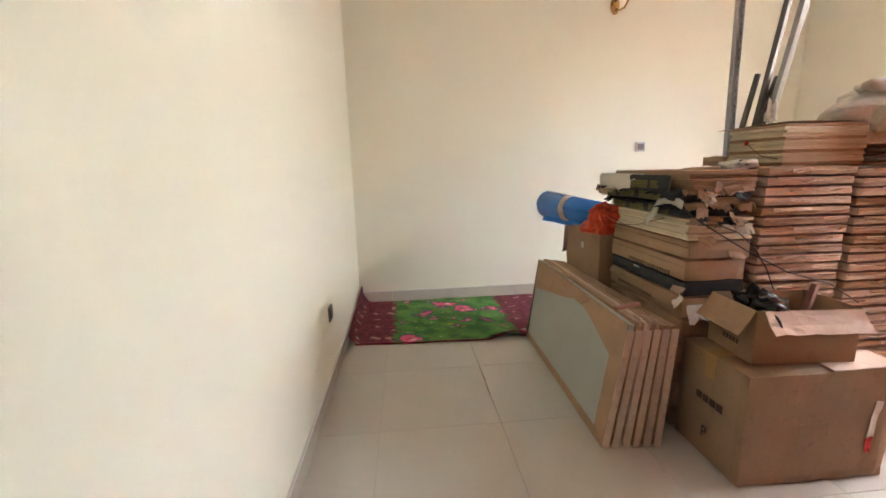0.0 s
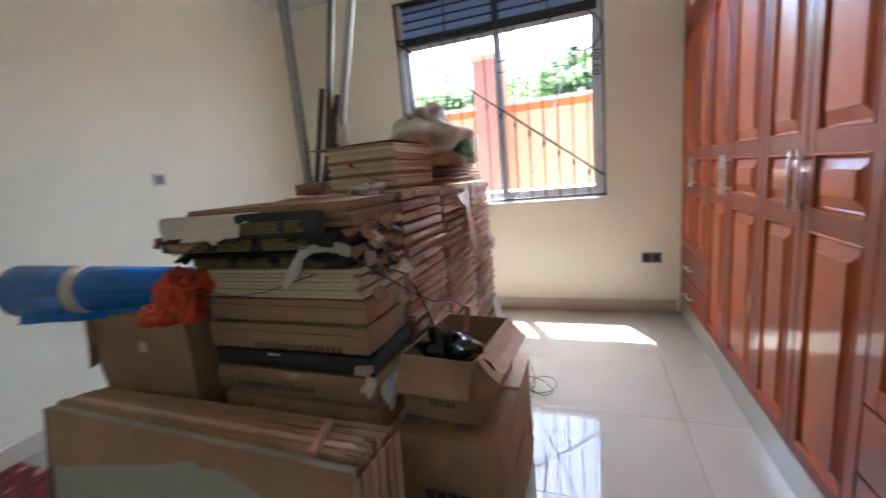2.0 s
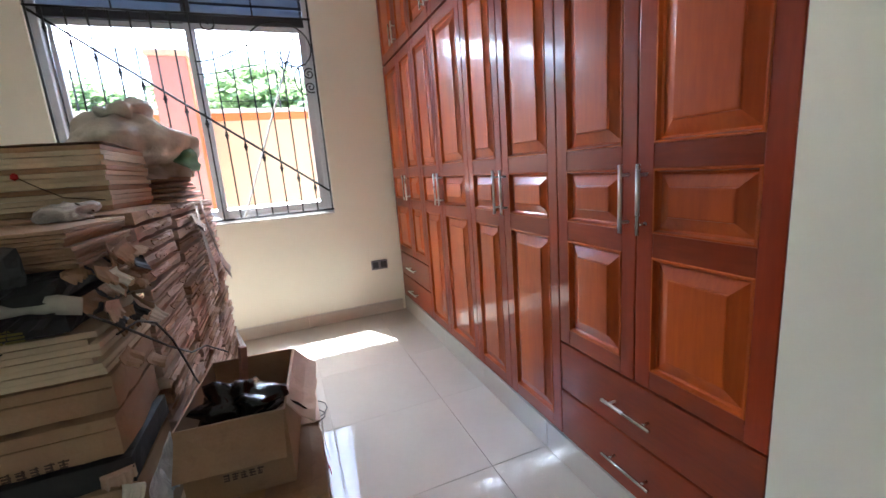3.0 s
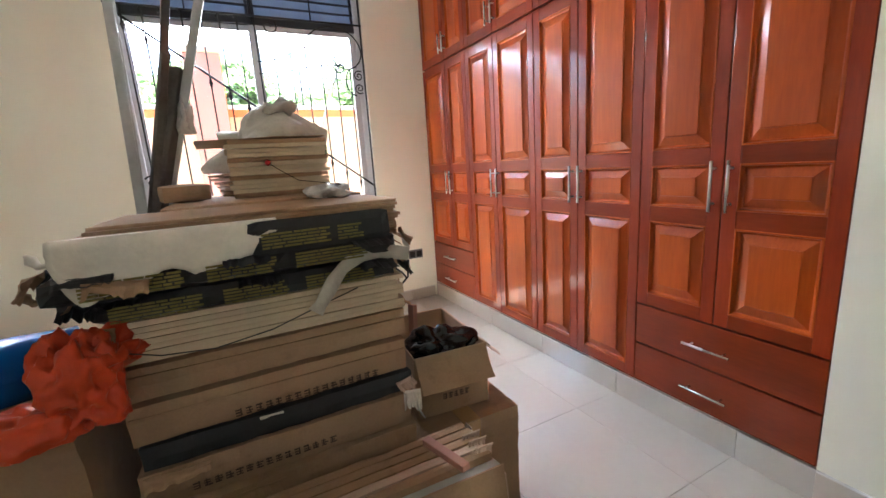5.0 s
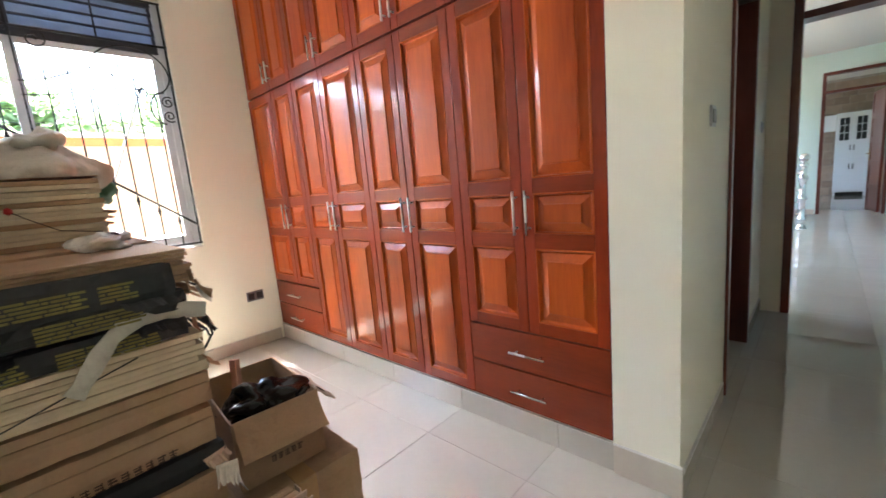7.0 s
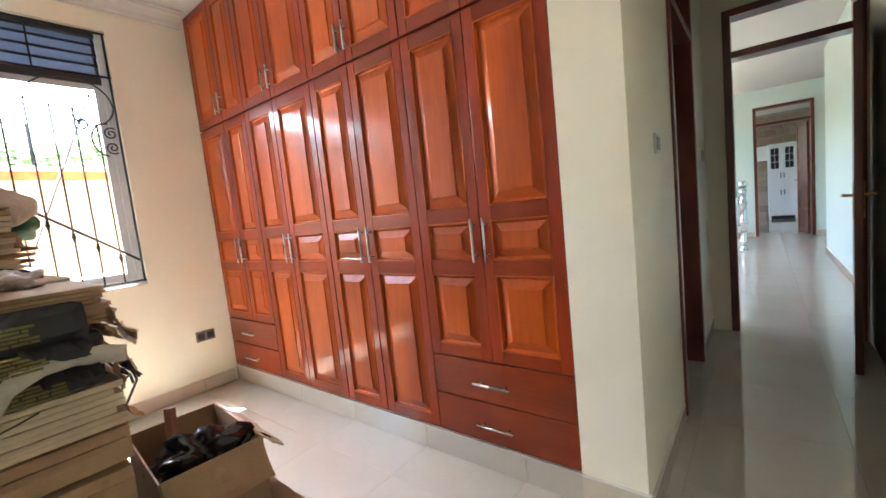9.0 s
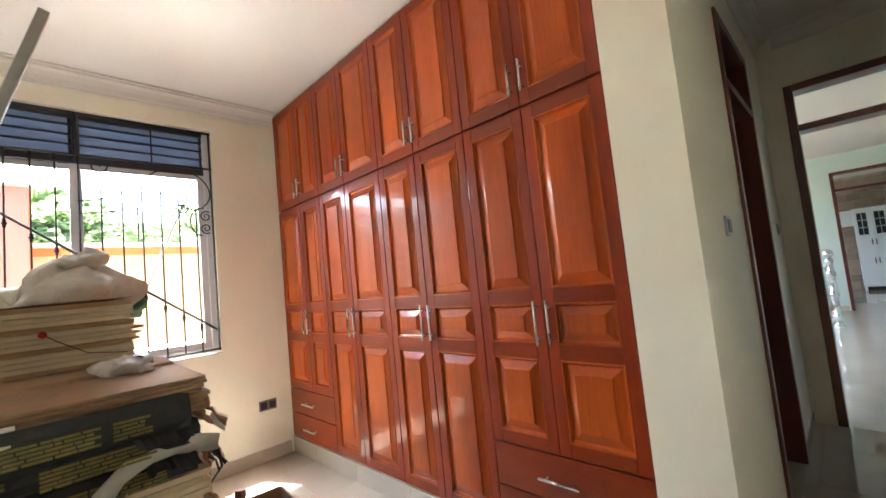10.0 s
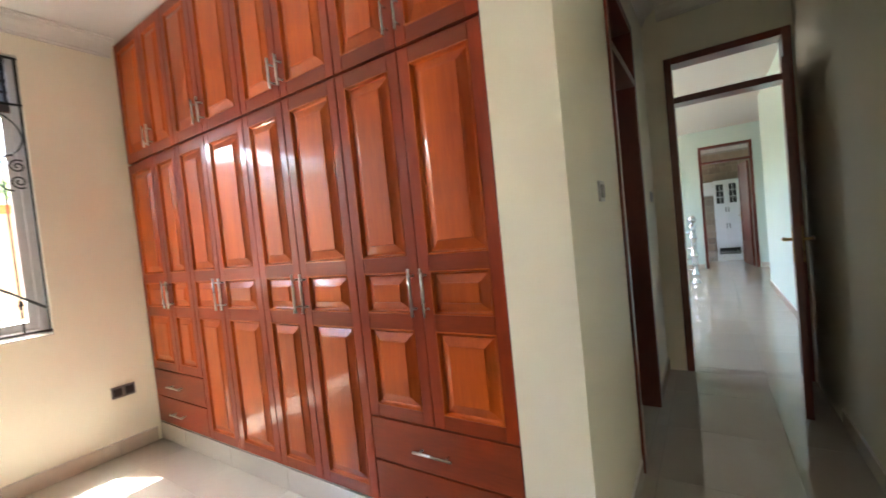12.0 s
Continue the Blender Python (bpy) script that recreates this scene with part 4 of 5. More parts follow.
# two torn black cartons with olive print, and pale foam
for i, hh in enumerate((0.066, 0.060)):
    d = thing("torn_dark_carton", rot(AX - 0.012 - 0.03 * i, AY + 0.02 + 0.03 * i, zz, -90 - 1.5 + 3.0 * i), "torn black carton with olive print, frayed at its edges", "carton", "torn dark cartons")
    part("body", crumpled(0.66 + 0.05 * i, 0.31 + 0.03 * i, hh - 0.004, 71 + i, 0.007, 0.03, 0.006), BLACKCARD, d)
    wd = (0.31 + 0.03 * i) / 2 + 0.010
    for q in range(3):
        tagged(part("printed_block", print_lines(0.165 - 0.03 * (q == 1), 0.036, 90 + q + 5 * i), OLIVE, d, "block of olive print", m=pose(-0.20 + 0.19 * q, -wd - 0.004, 0.010)), kind="stuff")
    for q in range(0, 5, 2):
        part("torn_flap", ragged(0.09 + 0.05 * (q % 2), 0.030, 130 + q + 9 * i, 0.7, 0.002, 0.02 + 0.01 * q), BLACKCARD, d, m=pose(-0.27 + 0.135 * q, -wd + 0.001, hh - 0.004))
    for q in range(3):
        part("frayed_end", ragged(0.10, 0.055, 160 + q + 9 * i, 0.8, 0.002, 0.02), CARDPINK if q % 2 else CARDIN, d, m=pose(0.335 + 0.02 * i, -0.10 + 0.11 * q, hh, 0, 0, 90))
        part("frayed_end", ragged(0.10, 0.06, 190 + q + 9 * i, 0.8, 0.002, 0.02), BLACKCARD if q % 2 else CARDIN, d, m=pose(-0.335 - 0.02 * i, 0.10 - 0.11 * q, hh, 0, 0, -90))
    if i == 1:
        part("standing_cover", crumpled(0.315, 0.012, 0.074, 75, 0.004, 0.02, 0.003), BLACKCARD, d, "torn black cover with olive print", m=pose(0.165, -wd - 0.004, hh - 0.012, 0, 0, 0))
        for q, (cx, cw) in enumerate(((0.105, 0.145), (0.225, 0.060))):
            tagged(part("printed_block", print_lines(cw, 0.036, 97 + q), OLIVE, d, "block of olive print", m=pose(cx, -wd - 0.0145, hh + 0.002)), kind="stuff")
    zz += hh
d = thing("foam_sheet", rot(AX - 0.02, AY + 0.162, zz - 0.002, -90), "stained white foam sheet hanging over the torn carton", "foam")
part("sheet", crumpled(0.35, 0.36, 0.030, 81, 0.006, 0.03, 0.004), FOAM, d)
part("hanging_edge", drape(0.385, 0.030, lambda u: (0.118 - 0.058 * u + 0.010 * math.sin(11 * u) + 0.006 * math.sin(24 * u)) * min(1.0, (u / 0.10 + 0.12) ** 0.5), 83), FOAM, d, m=pose(-0.006, -0.198, 0.066), smooth=True)
part("torn_cover", ragged(0.10, 0.045, 87, 0.7, 0.003, 0.020, 14), CARDIN, d, "scrap of torn brown cover", m=pose(-0.105, -0.222, -0.016, 0, 5, 0))
zz += 0.026
d = thing("short_boards", rot(AX, AY - 0.17, zz - 0.0262, -90), "short brown boards wedged under the top sheet", "boards")
for i in range(3):
    part("board", crumpled(0.31 - 0.01 * i, 0.29, 0.0084, 290 + i, 0.0006, 0.06, 0.0004), CARD, d, m=pose(0.004 * i, 0, i * 0.0087))
d = thing("cardboard_sheets", rot(AX - 0.005, AY, zz, -91), "flat brown cardboard sheets lying on the stack", "cardboard")
for i in range(6):
    part("sheet", crumpled(0.66 - 0.01 * (i % 3), 0.30 + 0.012 * (i % 2), 0.0086, 200 + i, 0.0006, 0.06, 0.0004), CARD, d, m=pose(0.008 * math.sin(i * 1.7), 0.004 * math.cos(2.3 * i), i * 0.0088))
ATOP = zz + 0.053
def ribbon(pts, half, thick=0.003):
    """A flat strap along a polyline of (y, z) points in a plane of constant x."""
    bm = bmesh.new()
    rings = []
    for k, (yy, z) in enumerate(pts):
        a, c = pts[max(k - 1, 0)], pts[min(k + 1, len(pts) - 1)]
        d = Vector((0, c[0] - a[0], c[1] - a[1])).normalized()
        w = Vector((0, -d.z, d.y)) * half * (1 + 0.15 * math.sin(k * 2.2))
        p = Vector((0.006 * math.sin(k * 1.3), yy, z))
        rings.append([bm.verts.new(p + w + Vector((q, 0, 0))) for q in (-thick, thick)] + [bm.verts.new(p - w + Vector((q, 0, 0))) for q in (thick, -thick)])
    for a, c in zip(rings, rings[1:]):
        for q in range(4):
            bm.faces.new((a[q], a[(q + 1) % 4], c[(q + 1) % 4], c[q]))
    bm.faces.new(rings[0]), bm.faces.new(rings[-1])
    return bm


single("hanging_strap", ribbon([(1.832, 1.070), (1.87, 1.079), (1.91, 1.085), (1.955, 1.087), (1.985, 1.076), (2.008, 1.057), (2.030, 1.030), (2.050, 1.003), (2.068, 0.982), (2.082, 0.965)], 0.0165), SACK, pose(1.652, 0, 0),
       "pale woven strap hanging over the front stack", "strap", smooth=True)
single("cord", tube(bmesh.new(), [(1.672, 2.49, 0.965), (1.668, 2.40, 0.935), (1.666, 2.30, 0.925), (1.666, 2.18, 0.940), (1.667, 2.06, 0.975), (1.668, 1.97, 1.00)], 0.0016, 5), CABLE, Matrix(), "thin dark cord sagging across the boards", "cord", smooth=True)
for k, (yy, z, w, h, mt) in enumerate(((2.50, 1.01, 0.07, 0.08, CARDIN), (2.52, 1.07, 0.06, 0.05, BLACKCARD), (1.86, 0.70, 0.06, 0.05, CARDPINK), (1.84, 0.66, 0.05, 0.07, FOAM))):
    single("torn_scrap", ragged(w, h, 700 + k, 0.7, 0.002, 0.02 + 0.01 * (k % 2)), mt, rot(1.690, yy, z, -90 + 20 * (k % 3 - 1)), "torn scrap of card hanging from the front stack", "scrap", "scraps on the front stack")
for x, z, w, h, k in ((1.83, 0.62, 0.24, 0.13, 741), (1.87, 1.10, 0.16, 0.05, 747), (1.77, 0.93, 0.07, 0.06, 751), (1.92, 0.86, 0.07, 0.05, 757)):
    single("plastic_film", ragged(w, h, k, 0.6, 0.002, 0.03, 10), WRAP if k == 741 else CARD, pose(x, 1.828, z, 0, 0, 3), "torn strip of dusty clear plastic film", "film", "film on the stacks")

rf = random.Random(23)
for k in range(15):
    z = 0.96 + 0.215 * rf.random()
    single("torn_scrap", ragged(rf.uniform(0.04, 0.075), rf.uniform(0.04, 0.07), 760 + k, 0.45, 0.0025, rf.uniform(0.012, 0.035), 12), (CARDIN, CARDPINK, CARD, BLACKCARD, FOAM)[k % 5 if k % 5 != 4 or k > 8 else 0],
           rot(1.715 + 0.235 * rf.random(), 1.825 - 0.015 * rf.random(), z, rf.uniform(-35, 25), rf.uniform(-14, 16), rf.uniform(-25, 25)), "torn curled scrap of card at the stack's end", "scrap", "scraps on the front stack")
for k, (yy, z, ln) in enumerate(((2.52, 1.155, 0.045), (2.535, 1.085, 0.05), (2.50, 1.12, 0.03))):
    single("torn_scrap", tube(bmesh.new(), [(0, 0, 0), (-0.004, ln * 0.6, 0.004 * k - 0.004), (0.004, ln, -0.006), (0.012, ln * 1.25, 0.006), (0.002, ln * 1.3, 0.018)], [0.006, 0.004, 0.007, 0.011, 0.004], 6), CARDIN if k else FOAM, pose(1.70, yy, z),
           "twisted end of torn wrapping on the front stack", "scrap", "scraps on the front stack", smooth=True)

# pack of pale boards on top of the second column, with a red tied string
PT = 1.226
d = thing("pale_board_pack", rot(2.36, 2.06, PT, -90), "neat pack of pale brown boards on the carton stack", "boards")
for i in range(13):
    part("board", crumpled(0.305 + 0.006 * (i % 3), 0.40 + 0.012 * (i % 2), 0.0139, 220 + i, 0.0008, 0.08, 0.0004), SHEETS if i % 4 else CARD, d, m=pose(0.003 * math.sin(i * 2.7), 0.003 * math.cos(i * 1.9), i * 0.0142))
part("loose_sheet", crumpled(0.40, 0.40, 0.004, 240, 0.004, 0.05, 0.001), CARD, d, m=pose(-0.05, 0.0, 0.186, 0, -1.5, 3))
part("string", tube(bmesh.new(), [(0.14, -0.206, 0.03), (0.05, -0.208, 0.045), (-0.01, -0.209, 0.085), (-0.035, -0.210, 0.105)], 0.0015, 5), INK, d)
part("red_knot", lathe(bmesh.new(), [(0.001, -0.010), (0.009, -0.004), (0.008, 0.005), (0.001, 0.010)], 8, Matrix.Translation((-0.04, -0.211, 0.108))), REDRUB, d, "red thread knot")
d = thing("flat_carton", rot(3.03, 2.06, PT - 0.012, 2), "brown flat cartons under the sack", "carton")
for i in range(5):
    part("sheet", crumpled(0.80 - 0.02 * i, 0.42, 0.020, 250 + i, 0.004, 0.05), CARDPINK if i % 2 else CARD, d, m=pose(0.02 * (i % 2), 0, i * 0.0215, 0, 0, 2 * i))


sk = thing("plastic_sack", rot(2.80, 2.03, PT + 0.088, 15), "dusty white plastic sack with green print, knotted on top", "sack")
part("body", blob((0.30, 0.24, 0.165), 2.0, 0.30, 5, 4.0), SACK, sk, smooth=True)
part("knot", blob((0.16, 0.085, 0.085), 5.0, 0.45, 4, 4), SACK, sk, m=pose(-0.05, -0.03, 0.185, 0, 14, -20), smooth=True)
part("printed_patch", blob((0.17, 0.10, 0.075), 9.0, 0.3, 3), GREENP, sk, "faded green print", m=pose(0.06, -0.165, 0.060, 20, 0, 10), smooth=True)
d = thing("small_open_box", rot(3.30, 1.99, PT + 0.097, 8), "small reddish brown open carton with a white lid flap", "carton")
part("body", crumpled(0.26, 0.24, 0.19, 260, 0.003), CARD, d)
part("flap", ragged(0.22, 0.15, 33, 0.08, 0.004, 0.02), FOAM, d, "pale lid flap", m=pose(0.132, -0.01, 0.19, 0, 0, 90) @ pose(0, 0, 0, -50, 0, 0))
d = thing("plastic_wrapper", rot(1.99, 1.95, ATOP, 20), "crumpled white plastic wrapper with dark print", "wrapper")
part("body", blob((0.085, 0.055, 0.032), 11.0, 0.45, 3, 9), WRAP, d, smooth=True)
part("printed_mark", box(bmesh.new(), -0.035, 0.035, -0.02, 0.02, 0.0, 0.003), INK, d, "dark print", m=pose(0, -0.035, 0.028, 35, 0, 0))
d = thing("broken_bricks_box", rot(2.27, 2.36, PT, 10), "small torn carton beside the board pack", "carton")
part("body", crumpled(0.20, 0.14, 0.055, 270, 0.006), CARD, d)
part("printed_mark", glyphs(0.10, 0.03, 3, 3), INK, d, m=pose(0, -0.078, 0.012))

# long metal sections that stand behind the stack
d = thing("perforated_channel", Matrix(), "long pale perforated metal channel standing up", "metal channel")
a, c = Vector((2.475, 2.575, 0.003)), Vector((2.295, 2.440, 2.54))
ax = (c - a).normalized()
bm = bmesh.new()
sx = ax.cross(Vector((0, 1, 0))).normalized()
sy = ax.cross(sx).normalized()
for u0, u1, v0, v1 in ((-0.02, 0.02, -0.002, 0.0), (-0.02, -0.018, 0.0, 0.025), (0.018, 0.02, 0.0, 0.025)):
    ring = []
    for p in (a, c):
        ring.append([bm.verts.new(p + sx * u + sy * v) for u, v in ((u0, v0), (u1, v0), (u1, v1), (u0, v1))])
    for k in range(4):
        bm.faces.new((ring[0][k], ring[0][(k + 1) % 4], ring[1][(k + 1) % 4], ring[1][k]))
    bm.faces.new(ring[0]), bm.faces.new(ring[1])
part("channel", bm, GALV, d)
for i in range(56):
    p = a + ax * (0.1 + 0.043 * i)
    part("slot", tube(bmesh.new(), [p + sy * 0.012 - sx * 0.0207 - ax * 0.008, p + sy * 0.012 - sx * 0.0207 + ax * 0.008], 0.004, 6), BLACKP, d)


def square_tube(p, q, s, material, label, turn=0.3):
    p, q = Vector(p), Vector(q)
    bm = bmesh.new()
    box(bm, -s, s, -s, s, 0, (q - p).length, 0.003)
    return single("metal_tube", bm, material, Matrix.Translation(p) @ (q - p).to_track_quat("Z", "Y").to_matrix().to_4x4() @ Matrix.Rotation(turn, 4, "Z"), label, "metal tube", "tubes behind the stack")


square_tube((2.475, 2.685, 0.01), (2.458, 2.284, 2.11), 0.013, DARKTUBE, "thin dark metal tube leaning behind the stack")
square_tube((2.62, 2.80, 0.01), (2.416, 2.074, 2.40), 0.015, GALV, "long pale metal tube leaning behind the stack")
square_tube((2.289, 2.785, 0.01), (2.499, 2.325, 1.69), 0.021, DARKTUBE, "short thick dark metal section leaning behind the stack", 0.7)
square_tube((2.363, 2.745, 0.01), (2.39, 2.35, 1.71), 0.012, DARKTUBE, "dark brown batten leaning behind the stack", 0.5)
single("film_scrap", blob((0.03, 0.03, 0.09), 21, 0.5, 3), WRAP, pose(2.478, 2.335, 1.46), "scrap of clear film on the metal section", "film", smooth=True)

# leaning flat packs in front of the stack
fp_mats = (CARD, CARD, CARDPINK, CARD, CARD, CARD)
for i in range(6):
    x = 1.335 + 0.043 * i
    d = thing("flat_pack", rot(x, 2.375 - 0.004 * i, 0.0, -91.5 + 0.3 * i, -8.5 + 0.9 * i), "brown cardboard flat pack leaning on the stack" if i else "torn cardboard flat pack showing a grey board", "flat pack", "leaning flat packs")
    th = 0.033
    if i == 0:
        part("board", box(bmesh.new(), -0.632, 0.632, -th / 2 + 0.004, th / 2, 0.0, 0.585, 0.003), GREYBOARD, d, "smooth grey-green board")
        part("edge_strip", box(bmesh.new(), -0.636, 0.636, -th / 2 - 0.001, -th / 2 + 0.0035, 0.0, 0.042, 0.001), CARD, d)
        part("edge_strip", box(bmesh.new(), 0.54, 0.637, -th / 2 - 0.001, -th / 2 + 0.0035, 0.043, 0.586, 0.001), CARD, d)
        part("edge_strip", box(bmesh.new(), -0.637, -0.610, -th / 2 - 0.001, -th / 2 + 0.0035, 0.043, 0.586, 0.001), MAHOG, d, "dark edge")
        bm = bmesh.new()
        edge = ((-0.61, 0.385), (-0.50, 0.40), (-0.38, 0.425), (-0.24, 0.452), (-0.12, 0.472), (0.0, 0.498), (0.08, 0.520), (0.14, 0.522), (0.22, 0.512), (0.30, 0.492), (0.38, 0.465), (0.46, 0.435), (0.54, 0.405))
        lo = [[bm.verts.new((q, -th / 2 + dy, zq + 0.004 * noise.noise(Vector((q * 40, 0, 0))))) for q, zq in edge] for dy in (-0.002, 0.0035)]
        hi = [[bm.verts.new((q, -th / 2 + dy, 0.587)) for q, zq in edge] for dy in (-0.002, 0.0035)]
        for k in range(len(edge) - 1):
            for w in (0, 1):
                bm.faces.new((lo[w][k], lo[w][k + 1], hi[w][k + 1], hi[w][k]))
            bm.faces.new((lo[0][k], lo[0][k + 1], lo[1][k + 1], lo[1][k]))
            bm.faces.new((hi[0][k], hi[0][k + 1], hi[1][k + 1], hi[1][k]))
        part("torn_cover", bm, CARD, d, "torn brown cardboard cover")
        part("torn_flap", ragged(0.09, 0.05, 51, 0.4, 0.003, 0.03), CARD, d, m=pose(0.20, -th / 2 - 0.004, 0.575))
    else:
        part("body", crumpled(1.27 - 0.008 * (i % 3), th, 0.60 - 0.006 * i, 400 + i, 0.003, 0.06, 0.002), fp_mats[i], d)
    part("end_fold", box(bmesh.new(), 0.638, 0.641, -th / 2, th / 2, 0.0, 0.56), CARDPINK, d)
    if i in (1, 2, 3):
        part("corner_tear", ragged(0.05, 0.05, 60 + i, 0.5, 0.003, 0.02), CARDPINK, d, m=pose(0.61, -0.012, 0.618 - 0.006 * i, 50, 0, 0))
single("wood_offcut", box(bmesh.new(), -0.011, 0.011, -0.07, 0.07, 0, 0.016, 0.002), STICKW, rot(1.45, 1.86, 0.612, -74), "reddish planed wood offcut on the flat packs", "wood offcut")


# ---- big carton with an open carton on it ----
d = thing("large_carton", rot(2.015, 1.635, 0.0, -0.5), "large brown carton with tape and printed symbols", "carton")
part("body", crumpled(0.62, 0.38, 0.472, 500, 0.003, 0.04, 0.003), CARD, d)
part("tape", box(bmesh.new(), -0.312, 0.312, -0.03, 0.03, 0.4735, 0.4755), TAPE, d, "tan parcel tape")
part("tape", box(bmesh.new(), -0.3155, -0.3135, -0.028, 0.028, 0.37, 0.473), TAPE, d)
for i in range(4):
    part("printed_symbol", box(bmesh.new(), -0.3175, -0.3150, 0.03 - 0.038 * i, 0.060 - 0.038 * i, 0.255, 0.285), INK, d, "dark square handling symbol")
bm = bmesh.new()
for y0, y1, z0, z1 in ((0.006, 0.012, 0.095, 0.145), (-0.010, 0.006, 0.139, 0.145), (-0.010, 0.006, 0.117, 0.123), (-0.014, -0.008, 0.119, 0.143)):
    box(bm, -0.3175, -0.3150, y0, y1, z0, z1)
part("printed_letter", bm, INK, d, "dark printed letter P")
tagged(part("printed_line", glyphs(0.20, 0.035, 7, 12), CARDIN, d, "faint printed word", m=pose(-0.02, -0.1945, 0.26)), kind="stuff")
part("red_tape", ragged(0.026, 0.085, 71, 0.3, 0.002, 0.010, 6), REDRUB, d, "red tape end", m=pose(0.218, -0.197, 0.20, 0, 14, 0))
part("white_tape", ragged(0.03, 0.18, 73, 0.3, 0.002, 0.012, 6), FOAM, d, m=pose(0.23, -0.196, 0.34, 0, 12, 0))
part("loose_flap", box(bmesh.new(), 0.02, 0.31, -0.185, -0.05, 0.477, 0.482, 0.001), CARDPINK, d, "pale loose flap", m=pose(0, 0, 0, 1.0, 0, 0))
d = thing("open_carton", rot(1.985, 1.640, 0.478, -5), "open brown carton with folded flaps and rubbish inside", "carton")
L, W, HH, T = 0.40, 0.26, 0.215, 0.005
for q in ((-L / 2, L / 2, -W / 2, -W / 2 + T), (-L / 2, L / 2, W / 2 - T, W / 2), (-L / 2, -L / 2 + T, -W / 2 + T, W / 2 - T), (L / 2 - T, L / 2, -W / 2 + T, W / 2 - T)):
    part("side", box(bmesh.new(), *q, 0.0, HH, 0.001), CARD, d)
part("bottom", box(bmesh.new(), -L / 2 + T, L / 2 - T, -W / 2 + T, W / 2 - T, 0.001, 0.006), CARDIN, d)
part("flap", ragged(0.25, 0.115, 301, 0.03, 0.004, 0.01, 8), CARD, d, m=pose(-L / 2 - 0.003, 0.0, HH, 0, 0, -90) @ pose(0, 0, 0, -28, 0, 0))
part("flap", ragged(0.37, 0.10, 303, 0.12, 0.004, 0.02, 10), CARDPINK, d, "pale worn flap", m=pose(0.01, -W / 2 - 0.003, HH, -32, 0, 0))
tagged(part("printed_line", glyphs(0.10, 0.022, 5, 33), INK, d, m=pose(-L / 2 - 0.0015, -0.01, 0.05, 0, 0, -90)), kind="stuff")
single("bin_liner", blob((0.115, 0.075, 0.085), 31, 0.45, 4, 6), BINBAG, rot(1.89, 1.66, 0.625, 60), "crumpled glossy black bin liner in the open carton", "bin liner", smooth=True)
single("bin_liner_tail", tube(bmesh.new(), [(0, 0, 0), (0.03, -0.03, 0.015), (0.05, -0.06, -0.012), (0.055, -0.085, -0.035)], [0.014, 0.010, 0.007, 0.004], 7), BINBAG, rot(1.815, 1.575, 0.675, -25), "twisted tail of black plastic", "bin liner", smooth=True)
single("wood_batten", box(bmesh.new(), -0.016, 0.016, -0.010, 0.010, 0, 0.27, 0.002), STICKW, pose(2.09, 1.67, 0.486, 8, 6, 20), "reddish wood batten standing in the open carton", "wood offcut")
for k, (x, y, s) in enumerate(((1.93, 1.72, 0.05), (2.03, 1.63, 0.06), (2.06, 1.72, 0.045))):
    single("rubbish_scrap", blob((s, s * 0.7, s * 0.8), 41 + k, 0.4, 3), FOAM if k % 2 else SACK, rot(x, y, 0.484, 40 * k), "pale crumpled scrap inside the open carton", "scrap", "scraps in the carton", smooth=True)

# carton with the blue roll and the orange bag
d = thing("squat_carton", rot(1.88, 2.83, 0.0, -2), "brown carton pile under the blue roll", "carton")
part("body", crumpled(0.44, 0.56, 0.84, 520, 0.006, 0.05, 0.005), CARD, d)
part("label", box(bmesh.new(), -0.227, -0.224, -0.06, -0.02, 0.70, 0.74), FOAM, d, "small white label")
part("torn_flap", ragged(0.07, 0.28, 521, 0.2, 0.004, 0.04, 6), CARDPINK, d, m=pose(-0.20, 0.284, 0.84, 0, 0, 180))
d = thing("blue_roll", Matrix(), "rolled blue plastic sheet bound with clear tape", "plastic roll")
p0, p1 = Vector((1.60, 3.36, 0.950)), Vector((1.86, 2.58, 0.912))
ax = (p1 - p0).normalized()
sx = ax.cross(Vector((0, 0, 1))).normalized()
sy = sx.cross(ax)
bm = bmesh.new()
spiral = [(0.085 * (1 - 0.10 * i / 40), i * math.tau * 2.3 / 40) for i in range(41)]
ends = [[bm.verts.new(p + (sx * math.cos(t) + sy * math.sin(t)) * r * q) for r, t in spiral] for p, q in ((p0, 1.25), (p1, 0.80))]
for k in range(40):
    bm.faces.new((ends[0][k], ends[0][k + 1], ends[1][k + 1], ends[1][k]))
sheet = part("sheet", bm, BLUE, d, smooth=True)
mod = sheet.modifiers.new("thickness", "SOLIDIFY")
mod.thickness = 0.004
mid = p0 + ax * 0.27
part("tape_band", cyl(bmesh.new(), Matrix.Translation(mid) @ ax.to_track_quat("Z", "Y").to_matrix().to_4x4(), 0.0965, 0.0945, 0.05, 28), WRAP, d, "clear tape band", smooth=True)
part("loose_edge", ragged(0.50, 0.05, 611, 0.25, 0.003, 0.02, 10), BLUE, d, m=Matrix.Translation(p0 + ax * 0.25 + Vector((-0.03, -0.01, -0.075))) @ Matrix.Rotation(math.atan2(ax.y, ax.x), 4, "Z"))
d = thing("orange_bag", rot(1.655, 2.530, 0.840, 20), "crumpled bright orange plastic bag on the cartons", "plastic bag")
part("body", crushed_bag((0.068, 0.072, 0.115), 61, 5, 0.6), ORANGE, d, smooth=True)
part("corner", crushed_bag((0.055, 0.085, 0.050), 73, 4, 0.6), ORANGE, d, m=pose(-0.01, 0.085, -0.002, 0, 0, -10), smooth=True)
